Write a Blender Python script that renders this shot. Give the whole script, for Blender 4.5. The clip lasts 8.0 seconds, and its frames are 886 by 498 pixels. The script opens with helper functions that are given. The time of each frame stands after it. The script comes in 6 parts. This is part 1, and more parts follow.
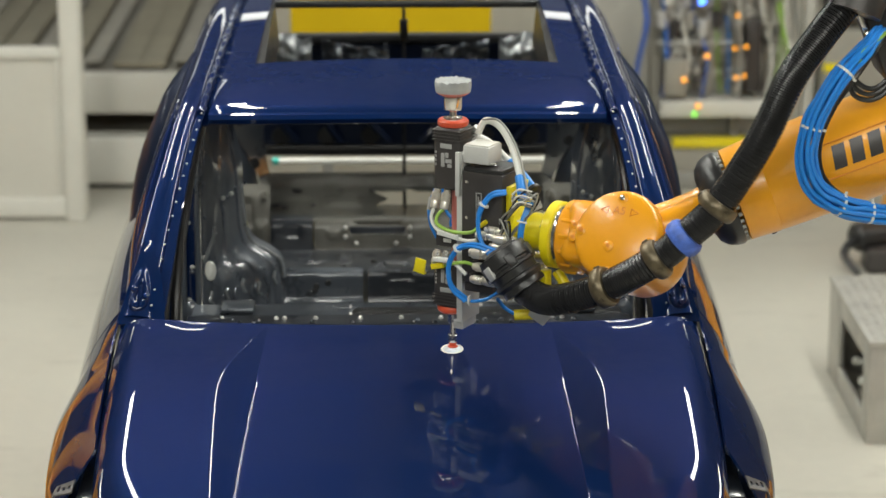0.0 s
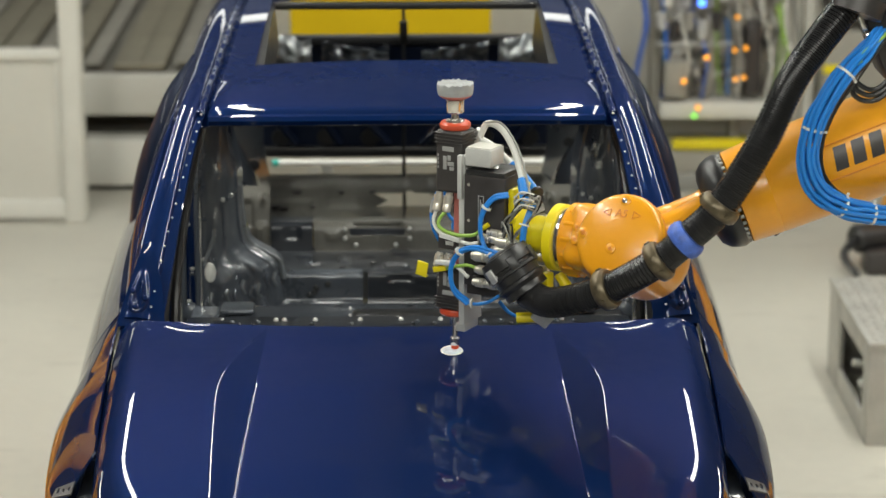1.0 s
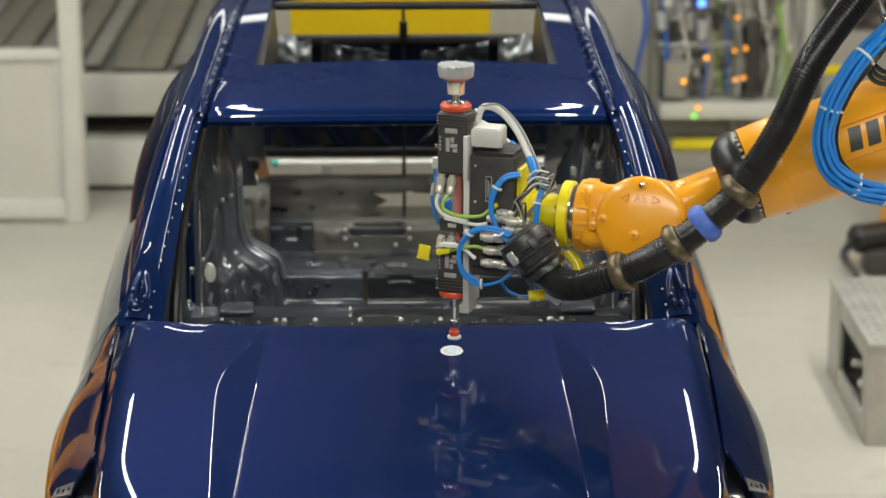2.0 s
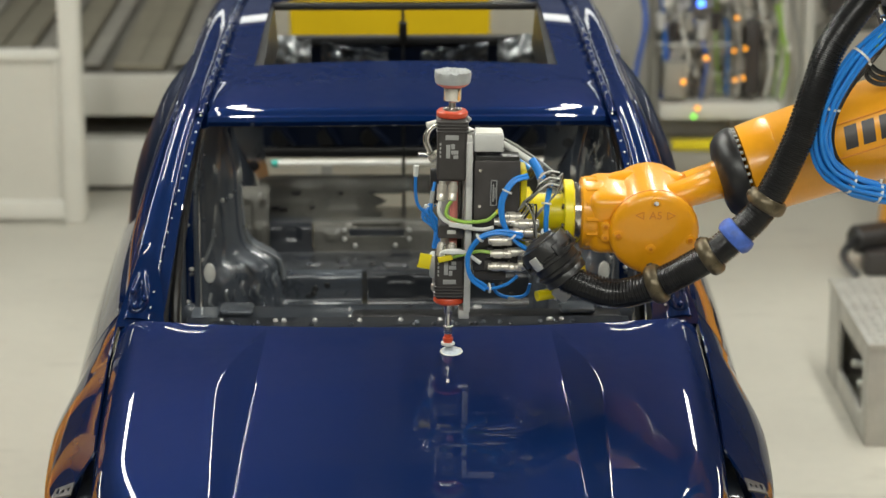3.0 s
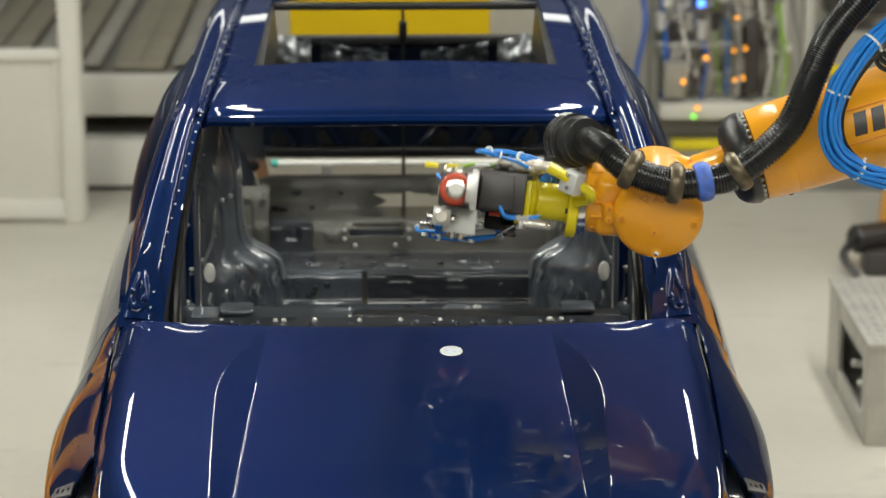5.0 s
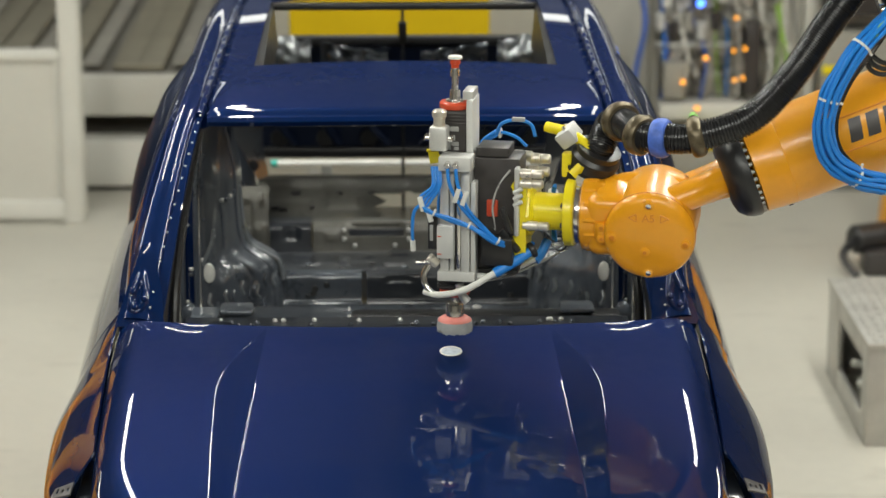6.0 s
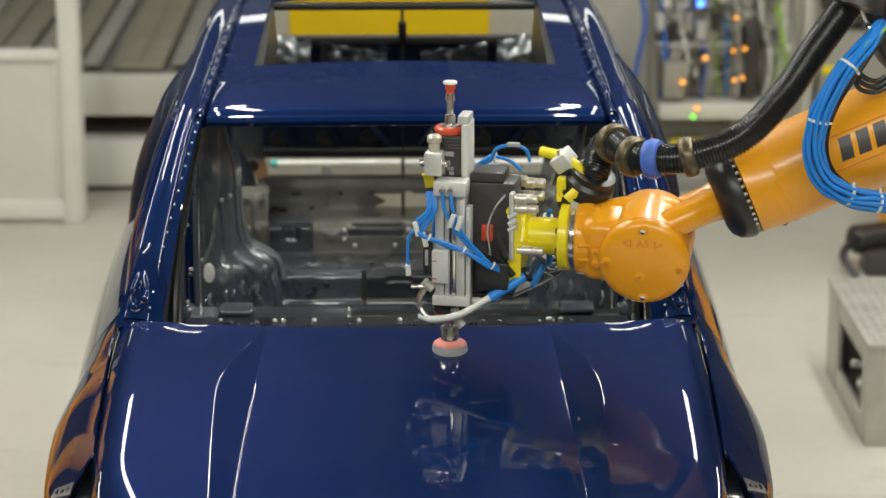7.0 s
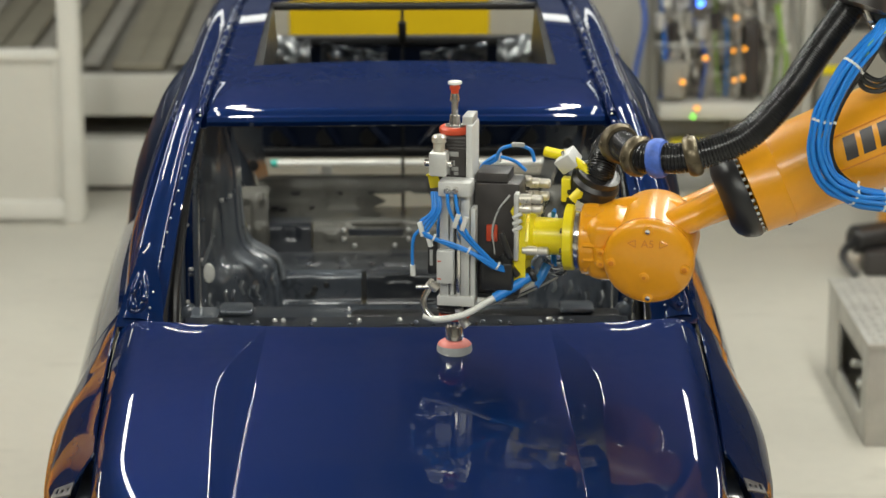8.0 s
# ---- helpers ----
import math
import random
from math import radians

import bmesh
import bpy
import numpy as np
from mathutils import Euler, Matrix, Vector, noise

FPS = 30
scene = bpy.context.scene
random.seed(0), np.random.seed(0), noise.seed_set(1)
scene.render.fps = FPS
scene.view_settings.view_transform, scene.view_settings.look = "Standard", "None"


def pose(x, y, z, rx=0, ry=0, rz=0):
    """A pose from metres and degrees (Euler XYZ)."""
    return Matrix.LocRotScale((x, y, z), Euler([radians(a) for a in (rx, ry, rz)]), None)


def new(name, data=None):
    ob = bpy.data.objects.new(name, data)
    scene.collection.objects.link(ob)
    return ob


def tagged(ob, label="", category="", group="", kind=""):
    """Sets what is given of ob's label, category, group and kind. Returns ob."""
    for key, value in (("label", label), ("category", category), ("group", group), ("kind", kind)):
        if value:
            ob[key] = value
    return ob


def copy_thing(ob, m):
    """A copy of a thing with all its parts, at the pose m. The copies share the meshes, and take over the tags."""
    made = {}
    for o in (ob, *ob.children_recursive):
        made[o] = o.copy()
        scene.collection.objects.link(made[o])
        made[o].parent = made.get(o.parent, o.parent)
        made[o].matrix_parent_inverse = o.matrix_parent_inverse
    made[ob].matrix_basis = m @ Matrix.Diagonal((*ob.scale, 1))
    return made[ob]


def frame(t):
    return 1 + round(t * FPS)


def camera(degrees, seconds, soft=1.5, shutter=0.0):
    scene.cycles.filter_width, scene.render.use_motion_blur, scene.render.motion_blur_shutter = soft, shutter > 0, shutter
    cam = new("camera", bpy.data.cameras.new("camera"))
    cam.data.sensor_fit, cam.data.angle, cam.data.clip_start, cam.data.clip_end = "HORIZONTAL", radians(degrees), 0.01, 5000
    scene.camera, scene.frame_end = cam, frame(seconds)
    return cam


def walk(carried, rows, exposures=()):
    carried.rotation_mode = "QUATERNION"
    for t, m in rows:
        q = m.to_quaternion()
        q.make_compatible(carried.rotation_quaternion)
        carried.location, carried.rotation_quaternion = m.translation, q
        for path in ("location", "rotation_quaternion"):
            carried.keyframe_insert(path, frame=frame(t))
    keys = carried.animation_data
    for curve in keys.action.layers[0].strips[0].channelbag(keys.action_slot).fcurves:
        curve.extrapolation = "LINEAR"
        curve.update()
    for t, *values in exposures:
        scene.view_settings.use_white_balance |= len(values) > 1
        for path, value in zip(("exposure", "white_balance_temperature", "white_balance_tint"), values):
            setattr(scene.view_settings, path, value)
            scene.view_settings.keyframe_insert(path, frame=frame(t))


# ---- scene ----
# A paint-shop cell: a blue car body, a polishing robot at its bonnet. x to the right, y away, z up, car centred on x = 0.
EYE = (-0.026, -4.87, 3.36)


def cam_pose(yaw, pitch):
    return pose(*EYE, 74.5 + pitch, 0, -1.06 + yaw)


cam = camera(20.0, 8.0, soft=1.5, shutter=0.3)
cam.data.dof.use_dof, cam.data.dof.focus_distance, cam.data.dof.aperture_fstop = True, 6.18, 3.2
walk(cam, [(0.0, cam_pose(0.0193, -0.0515)), (0.5, cam_pose(0.0155, -0.0386)), (1.0, cam_pose(0.0129, -0.014)),
           (1.5, cam_pose(0.0129, -0.0129)), (3.0, cam_pose(0.0, 0.0)), (3.5, cam_pose(0.0, 0.0)), (4.5, cam_pose(0.0, -0.004)),
           (6.0, cam_pose(-0.010, 0.0)), (8.0, cam_pose(-0.015, 0.0))],
     exposures=[(0.0, 0.0), (8.0, 0.0)])

# ---- light ----
world = bpy.data.worlds.new("hall_air")
scene.world = world
world.use_nodes = True
world.node_tree.nodes["Background"].inputs[0].default_value = (1.0, 0.96, 0.88, 1)
world.node_tree.nodes["Background"].inputs[1].default_value = 0.05


def area_lamp(name, x, y, z, sx, sy, power, colour=(0.96, 0.965, 0.88)):
    data = bpy.data.lights.new(name, "AREA")
    data.shape, data.size, data.size_y, data.energy, data.color = "RECTANGLE", sx, sy, power, colour
    ob = new(name, data)
    ob.matrix_world = pose(x, y, z)
    return ob


for lx in (-2.3, 2.3):
    area_lamp("strip_and_fill_light", lx, 2.6, 4.58, 0.32, 5.6, 165)
for lx in (-1.0, 1.0):
    area_lamp("strip_and_fill_light", lx, 3.95, 4.58, 0.10, 3.5, 64)
# fill lamps added at front, back and far sides; not known strip lights
area_lamp("strip_and_fill_light", 0.0, -3.4, 4.58, 6.0, 1.4, 320)
area_lamp("strip_and_fill_light", 7.2, 4.0, 4.58, 0.16, 8.0, 210)
area_lamp("strip_and_fill_light", 0.0, 11.3, 4.58, 10.0, 1.0, 110)
area_lamp("strip_and_fill_light", -7.2, 4.0, 4.58, 0.16, 8.0, 80)

# ---- materials ----


def mat(name, colour, rough=0.5, metal=0.0, coat=0.0, coat_rough=0.03, vary=0.12, scale=6.0, bump=0.0, bump_scale=60.0,
        emit=None, power=0.0, rand=0.0, spec=0.5, tint=(1, 1, 1)):
    """A surface with two scales of stain and grain, and a little relief."""
    m = bpy.data.materials.new(name)
    m.use_nodes = True
    n, l = m.node_tree.nodes, m.node_tree.links
    b = n["Principled BSDF"]
    b.inputs["Roughness"].default_value, b.inputs["Metallic"].default_value = rough, metal
    b.inputs["Coat Weight"].default_value, b.inputs["Coat Roughness"].default_value = coat, coat_rough
    b.inputs["Specular IOR Level"].default_value = spec
    b.inputs["Specular Tint"].default_value = (*tint, 1)
    tc = n.new("ShaderNodeTexCoord")
    big, small = n.new("ShaderNodeTexNoise"), n.new("ShaderNodeTexNoise")
    big.inputs["Scale"].default_value, small.inputs["Scale"].default_value = scale, scale * 14
    big.inputs["Detail"].default_value, small.inputs["Detail"].default_value = 5, 3
    for node in (big, small):
        l.new(tc.outputs["Object"], node.inputs["Vector"])
    add = n.new("ShaderNodeMath")
    add.operation = "MULTIPLY_ADD"
    add.inputs[1].default_value = 0.4
    l.new(small.outputs["Fac"], add.inputs[0])
    l.new(big.outputs["Fac"], add.inputs[2])
    ramp = n.new("ShaderNodeMapRange")
    ramp.inputs["From Min"].default_value, ramp.inputs["From Max"].default_value = 0.4, 1.0
    ramp.inputs["To Min"].default_value, ramp.inputs["To Max"].default_value = 1 - vary, 1 + vary
    l.new(add.outputs[0], ramp.inputs["Value"])
    mul = n.new("ShaderNodeMix")
    mul.data_type, mul.blend_type = "RGBA", "MULTIPLY"
    mul.inputs[0].default_value = 1.0
    mul.inputs[6].default_value = (*colour, 1)
    l.new(ramp.outputs["Result"], mul.inputs[7])
    out = mul.outputs[2]
    if rand:
        info = n.new("ShaderNodeObjectInfo")
        hue = n.new("ShaderNodeHueSaturation")
        mr = n.new("ShaderNodeMapRange")
        mr.inputs["To Min"].default_value, mr.inputs["To Max"].default_value = 1 - rand, 1 + rand
        l.new(info.outputs["Random"], mr.inputs["Value"])
        l.new(mr.outputs["Result"], hue.inputs["Value"])
        l.new(out, hue.inputs["Color"])
        out = hue.outputs["Color"]
    l.new(out, b.inputs["Base Color"])
    rr = n.new("ShaderNodeMapRange")
    rr.inputs["From Min"].default_value, rr.inputs["From Max"].default_value = 0.4, 1.0
    rr.inputs["To Min"].default_value, rr.inputs["To Max"].default_value = max(rough * 0.8, 0.0), min(rough * 1.2, 1.0)
    l.new(add.outputs[0], rr.inputs["Value"])
    l.new(rr.outputs["Result"], b.inputs["Roughness"])
    if bump:
        bn, bt = n.new("ShaderNodeBump"), n.new("ShaderNodeTexNoise")
        bt.inputs["Scale"].default_value = bump_scale
        bt.inputs["Detail"].default_value = 4
        l.new(tc.outputs["Object"], bt.inputs["Vector"])
        bn.inputs["Strength"].default_value, bn.inputs["Distance"].default_value = bump, 0.01
        l.new(bt.outputs["Fac"], bn.inputs["Height"])
        l.new(bn.outputs["Normal"], b.inputs["Normal"])
    if emit:
        b.inputs["Emission Color"].default_value = (*emit, 1)
        b.inputs["Emission Strength"].default_value = power
    return m


PAINT = mat("blue_metallic_paint", (0.0031, 0.0148, 0.068), 0.44, 0.4, 1.0, 0.012, vary=0.05, scale=2.0, spec=0.045, tint=(0.06, 0.15, 0.45))
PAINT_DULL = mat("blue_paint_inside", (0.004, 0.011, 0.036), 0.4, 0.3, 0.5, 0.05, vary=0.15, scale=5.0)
PRIMER = mat("grey_primer", (0.088, 0.101, 0.122), 0.30, 0.25, 1.0, 0.05, vary=0.25, scale=6.0, bump=0.12, bump_scale=30)
# primer lightened to hold the highlights on edges, folds, domes and glints
PRIMER_LIT = mat("lit_primer", (0.21, 0.225, 0.24), 0.3, 0.25, 0.9, 0.08, vary=0.25, scale=9.0)
# primer darkened to hold the shade deep inside the body
PRIMER_SHADED = mat("shaded_primer", (0.024, 0.028, 0.036), 0.34, 0.2, 0.6, 0.08, vary=0.35, scale=6.0, bump=0.15, bump_scale=30)
LOAD_FLOOR = mat("dull_sealed_floor", (0.108, 0.105, 0.092), 0.42, 0.1, 0.4, 0.15, vary=0.35, scale=7.0, bump=0.2, bump_scale=24)
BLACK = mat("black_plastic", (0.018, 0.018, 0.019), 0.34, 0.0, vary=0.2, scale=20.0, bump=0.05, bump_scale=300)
BLACK_BODY = mat("black_anodised", (0.058, 0.053, 0.052), 0.40, 0.3, vary=0.2, scale=20.0)
RUBBER = mat("black_rubber", (0.020, 0.020, 0.021), 0.25, 0.0, vary=0.25, scale=25.0, rand=0.15)
ORANGE = mat("orange_lacquer", (0.80, 0.335, 0.008), 0.32, 0.0, 0.35, 0.12, vary=0.07, scale=4.0, bump=0.04, bump_scale=90)
YELLOW = mat("yellow_lacquer", (0.80, 0.66, 0.01), 0.35, 0.0, 0.25, 0.1, vary=0.06, scale=8.0)
YELLOW_BOARD = mat("yellow_board", (0.46, 0.32, 0.006), 0.6, 0.0, vary=0.06, scale=3.0, spec=0.1)
SLAT = mat("worn_slat", (0.235, 0.215, 0.165), 0.55, 0.1, vary=0.3, scale=2.5, rand=0.22)
STEEL = mat("bright_steel", (0.72, 0.70, 0.67), 0.17, 0.95, vary=0.12, scale=18.0)
ALU = mat("milled_aluminium", (0.64, 0.64, 0.62), 0.38, 0.5, vary=0.1, scale=14.0, bump=0.03, bump_scale=200)
ALU_PALE = mat("bead_blasted_aluminium", (0.60, 0.60, 0.58), 0.55, 0.25, vary=0.08, scale=14.0)
BRASS = mat("nickel_connector", (0.70, 0.66, 0.58), 0.30, 0.65, vary=0.2, scale=30.0)
BLUE_CABLE = mat("blue_hose", (0.02, 0.22, 0.68), 0.35, 0.0, vary=0.1, scale=30.0)
BLUE_RING = mat("blue_clamp", (0.06, 0.13, 0.48), 0.5, 0.0, vary=0.5, scale=45.0, bump=0.1, bump_scale=120)
WHITE = mat("white_plastic", (0.72, 0.72, 0.68), 0.45, 0.0, vary=0.1, scale=20.0)
GREEN_CABLE = mat("green_cable", (0.30, 0.50, 0.08), 0.4, 0.0, vary=0.1, scale=30.0)
RED = mat("red_ring", (0.58, 0.07, 0.025), 0.35, 0.0, 0.2, vary=0.1, scale=20.0)
PINK = mat("salmon_pad_backing", (0.62, 0.20, 0.17), 0.6, 0.0, vary=0.12, scale=30.0)
FOAM = mat("grey_foam", (0.36, 0.37, 0.37), 0.9, 0.0, vary=0.2, scale=30.0, bump=0.4, bump_scale=350)
BRONZE = mat("olive_bronze_clamp", (0.13, 0.105, 0.066), 0.38, 0.6, vary=0.6, scale=40.0)
LABEL = mat("print_grey", (0.34, 0.34, 0.33), 0.6, 0.0, vary=0.1, scale=60.0)
FLOOR = mat("painted_concrete", (0.52, 0.50, 0.44), 0.42, 0.0, vary=0.11, scale=1.1, bump=0.03, bump_scale=30)
WALL = mat("pale_wall", (0.34, 0.325, 0.28), 0.6, 0.0, vary=0.12, scale=1.5)
# wall tone darkened so the car paint mirrors less light
WALL_DIM = mat("reflection_dimming_grey", (0.10, 0.10, 0.098), 0.6, 0.0, vary=0.25, scale=1.2)
WALL_DARK = mat("grey_machinery", (0.29, 0.275, 0.24), 0.6, 0.1, vary=0.3, scale=2.5)
PANEL = mat("cream_panel", (0.60, 0.585, 0.53), 0.5, 0.0, vary=0.05, scale=2.0)
FRAME = mat("white_profile", (0.68, 0.67, 0.62), 0.45, 0.05, vary=0.06, scale=4.0)
GREY_STEEL = mat("grey_sheet_steel", (0.30, 0.30, 0.28), 0.45, 0.4, vary=0.2, scale=4.0)
TREAD = mat("chequer_plate", (0.50, 0.49, 0.46), 0.45, 0.5, vary=0.2, scale=8.0)
CEIL = mat("dark_ceiling", (0.225, 0.225, 0.22), 0.8, 0.0, vary=0.3, scale=0.8)
LED_BLUE = mat("blue_indicator", (0.05, 0.1, 0.6), 0.4, emit=(0.06, 0.2, 1.0), power=6.0)
LED_AMBER = mat("amber_indicator", (0.6, 0.25, 0.02), 0.4, emit=(1.0, 0.38, 0.03), power=2.2)
LED_GREEN = mat("green_indicator", (0.1, 0.5, 0.05), 0.4, emit=(0.25, 0.9, 0.08), power=2.0)

# ---- mesh helpers ----
I4 = Matrix.Identity(4)


def box(bm, lo, hi, bevel=0.0, m=I4, seg=2):
    c = [(a + b) / 2 for a, b in zip(lo, hi)]
    s = [abs(b - a) for a, b in zip(lo, hi)]
    made = bmesh.ops.create_cube(bm, size=1.0, matrix=m @ Matrix.Translation(c) @ Matrix.Diagonal((*s, 1)))["verts"]
    if bevel:
        edges = list({e for v in made for e in v.link_edges})
        bmesh.ops.bevel(bm, geom=edges, offset=bevel, segments=seg, affect="EDGES", profile=0.5)
    return bm


def lathe(bm, profile, m=I4, n=24):
    """Turn (z, r) pairs about the local z axis; m places the axis."""
    rings = []
    for z, r in profile:
        r = max(r, 1e-5)
        rings.append([bm.verts.new(m @ Vector((r * math.cos(2 * math.pi * k / n), r * math.sin(2 * math.pi * k / n), z))) for k in range(n)])
    for a, b in zip(rings, rings[1:]):
        for k in range(n):
            bm.faces.new((a[k], a[(k + 1) % n], b[(k + 1) % n], b[k]))
    bm.faces.new(list(reversed(rings[0])))
    bm.faces.new(rings[-1])
    return bm


def along(p, q):
    """A pose at p whose z axis points to q."""
    d = Vector(q) - Vector(p)
    return Matrix.Translation(p) @ d.to_track_quat("Z", "Y").to_matrix().to_4x4()


def rod(bm, p, q, r, r2=None, n=16, bevel=0.0):
    h = (Vector(q) - Vector(p)).length
    r2 = r if r2 is None else r2
    b = min(bevel, h * 0.45, r * 0.9, r2 * 0.9)
    prof = [(0, r - b), (b, r), (h - b, r2), (h, r2 - b)] if b else [(0, r), (h, r2)]
    return lathe(bm, prof, along(p, q), n)


def smooth_path(points, steps=8):
    """Catmull-Rom through the points."""
    p = [Vector(a) for a in points]
    p = [2 * p[0] - p[1]] + p + [2 * p[-1] - p[-2]]
    out = []
    for i in range(1, len(p) - 2):
        for k in range(steps):
            t = k / steps
            a, b, c, d = p[i - 1], p[i], p[i + 1], p[i + 2]
            out.append(0.5 * (2 * b + (c - a) * t + (2 * a - 5 * b + 4 * c - d) * t * t + (3 * b - a - 3 * c + d) * t ** 3))
    out.append(p[-2])
    return out


def cable(bm, points, r, n=10, steps=8):
    path = smooth_path(points, steps)
    rings, side = [], None
    for i, c in enumerate(path):
        d = (path[min(i + 1, len(path) - 1)] - path[max(i - 1, 0)]).normalized()
        if side is None:
            side = d.orthogonal().normalized()
        side = (side - d * side.dot(d)).normalized()
        up = d.cross(side)
        rings.append([bm.verts.new(c + r * (math.cos(2 * math.pi * k / n) * side + math.sin(2 * math.pi * k / n) * up)) for k in range(n)])
    for a, b in zip(rings, rings[1:]):
        for k in range(n):
            bm.faces.new((a[k], a[(k + 1) % n], b[(k + 1) % n], b[k]))
    bm.faces.new(list(reversed(rings[0])))
    bm.faces.new(rings[-1])
    return bm


def sheet(bm, fn, nu, nv, thick=0.0, keep=None):
    """A surface fn(i, j) over a grid, given a thickness."""
    v = [[bm.verts.new(fn(i, j)) for j in range(nv + 1)] for i in range(nu + 1)]
    faces = []
    for i in range(nu):
        for j in range(nv):
            quad = [v[i][j], v[i + 1][j], v[i + 1][j + 1], v[i][j + 1]]
            if keep is None or keep(sum((q.co for q in quad), Vector()) / 4):
                faces.append(bm.faces.new(quad))
    loose = [q for row in v for q in row if not q.link_faces]
    bmesh.ops.delete(bm, geom=loose, context="VERTS")
    if thick:
        bmesh.ops.recalc_face_normals(bm, faces=faces)
        bm.normal_update()
        front = list({q for f in faces for q in f.verts})
        back = {q: bm.verts.new(q.co - thick * q.normal) for q in front}
        rim = [e for f in faces for e in f.edges if len(e.link_faces) == 1]
        for f in faces:
            bm.faces.new([back[q] for q in reversed(f.verts)])
        for e in set(rim):
            q, r = e.verts
            bm.faces.new((q, r, back[r], back[q]))
    return bm


def thing(name, label, category, m=I4, group="", kind=""):
    ob = tagged(new(name), label, category, group, kind)
    ob.matrix_world = m
    ob.empty_display_size = 0.05
    return ob


def finish(bm, name, material, angle=35):
    bmesh.ops.recalc_face_normals(bm, faces=bm.faces)
    me = bpy.data.meshes.new(name)
    bm.to_mesh(me)
    bm.free()
    me.materials.append(material)
    me.polygons.foreach_set("use_smooth", [True] * len(me.polygons))
    if angle < 180:
        me.set_sharp_from_angle(angle=radians(angle))
    return me


def part(name, bm, material, parent, label="", angle=35):
    ob = new(name, finish(bm, name, material, angle))
    ob.parent = parent
    return tagged(ob, label) if label else ob


def solid(name, bm, material, label, category, kind="", group="", angle=35):
    return tagged(new(name, finish(bm, name, material, angle)), label, category, group, kind)


def new_bm():
    return bmesh.new()


def lerp_table(rows, t):
    """Linear between rows (t, a, b, ...)."""
    if t <= rows[0][0]:
        return list(rows[0][1:])
    for a, b in zip(rows, rows[1:]):
        if t <= b[0]:
            k = (t - a[0]) / (b[0] - a[0])
            return [u + k * (w - u) for u, w in zip(a[1:], b[1:])]
    return list(rows[-1][1:])


def ease(a, b, x):
    k = min(max((x - a) / (b - a), 0), 1)
    return k * k * (3 - 2 * k)
# ---- the hall ----
def scuffed(m):
    """Long, faint, darker wheel and shoe scuffs worn into the floor paint."""
    n, l = m.node_tree.nodes, m.node_tree.links
    b = n["Principled BSDF"]
    old = b.inputs["Base Color"].links[0].from_socket
    tc, mp, ns, mr, mx = (n.new(k) for k in ("ShaderNodeTexCoord", "ShaderNodeMapping", "ShaderNodeTexNoise", "ShaderNodeMapRange", "ShaderNodeMix"))
    mp.inputs["Scale"].default_value, mp.inputs["Rotation"].default_value = (2.2, 6.0, 1.0), (0, 0, 0.35)
    ns.inputs["Scale"].default_value, ns.inputs["Detail"].default_value = 1.0, 4
    mr.inputs["From Min"].default_value, mr.inputs["From Max"].default_value = 0.60, 0.72
    mr.inputs["To Max"].default_value = 0.35
    mx.data_type, mx.blend_type = "RGBA", "MIX"
    mx.inputs[7].default_value = (0.30, 0.285, 0.25, 1)
    l.new(tc.outputs["Object"], mp.inputs["Vector"])
    l.new(mp.outputs["Vector"], ns.inputs["Vector"])
    l.new(ns.outputs["Fac"], mr.inputs["Value"])
    l.new(mr.outputs["Result"], mx.inputs[0])
    l.new(old, mx.inputs[6])
    l.new(mx.outputs[2], b.inputs["Base Color"])


def hall():
    scuffed(FLOOR)
    solid("floor", box(new_bm(), (-8, -9, -0.2), (8, 12, 0)), FLOOR, "pale grey painted concrete hall floor", "floor", "structure")
    bm = box(new_bm(), (-8, -9, 5.0), (8, 12, 5.2))
    for k in range(14):
        box(bm, (-7.9, -8.2 + 1.45 * k, 4.74), (7.9, -7.95 + 1.45 * k, 4.999))
    for x in (-3.4, -0.25, 0.35, 3.2):
        box(bm, (x, -8.9, 4.80), (x + 0.22, 11.9, 4.97))
    solid("ceiling", bm, CEIL, "dark hall ceiling", "ceiling", "structure")
    # side walls stand out of view; dark to tone down reflections in the paint
    solid("wall_north", box(new_bm(), (-8, 12, -0.2), (8, 12.2, 5.2)), WALL_DIM, "unseen dark hall wall behind the cell", "wall", "structure")
    solid("wall_south", box(new_bm(), (-8, -9.2, -0.2), (8, -9, 5.2)), WALL, "unseen hall wall", "wall", "structure")
    solid("wall_west", box(new_bm(), (-8.2, -9.2, -0.2), (-8, 12.2, 5.2)), WALL_DIM, "unseen dark hall wall", "wall", "structure")
    solid("wall_east", box(new_bm(), (8, -9.2, -0.2), (8.2, 12.2, 5.2)), WALL_DIM, "unseen hall wall", "wall", "structure")


def light_fixture(x, y, lx, ly):
    t = thing("strip_light", "ceiling housing of strip lights and added fill lamps", "strip light", pose(x, y, 4.6), "strip lights")
    part("housing", box(new_bm(), (-lx / 2 - 0.03, -ly / 2 - 0.03, 0.02), (lx / 2 + 0.03, ly / 2 + 0.03, 0.1), 0.008), FRAME, t)
    part("rod", box(new_bm(), (-0.01, -0.01, 0.1), (0.01, 0.01, 0.4)), GREY_STEEL, t)


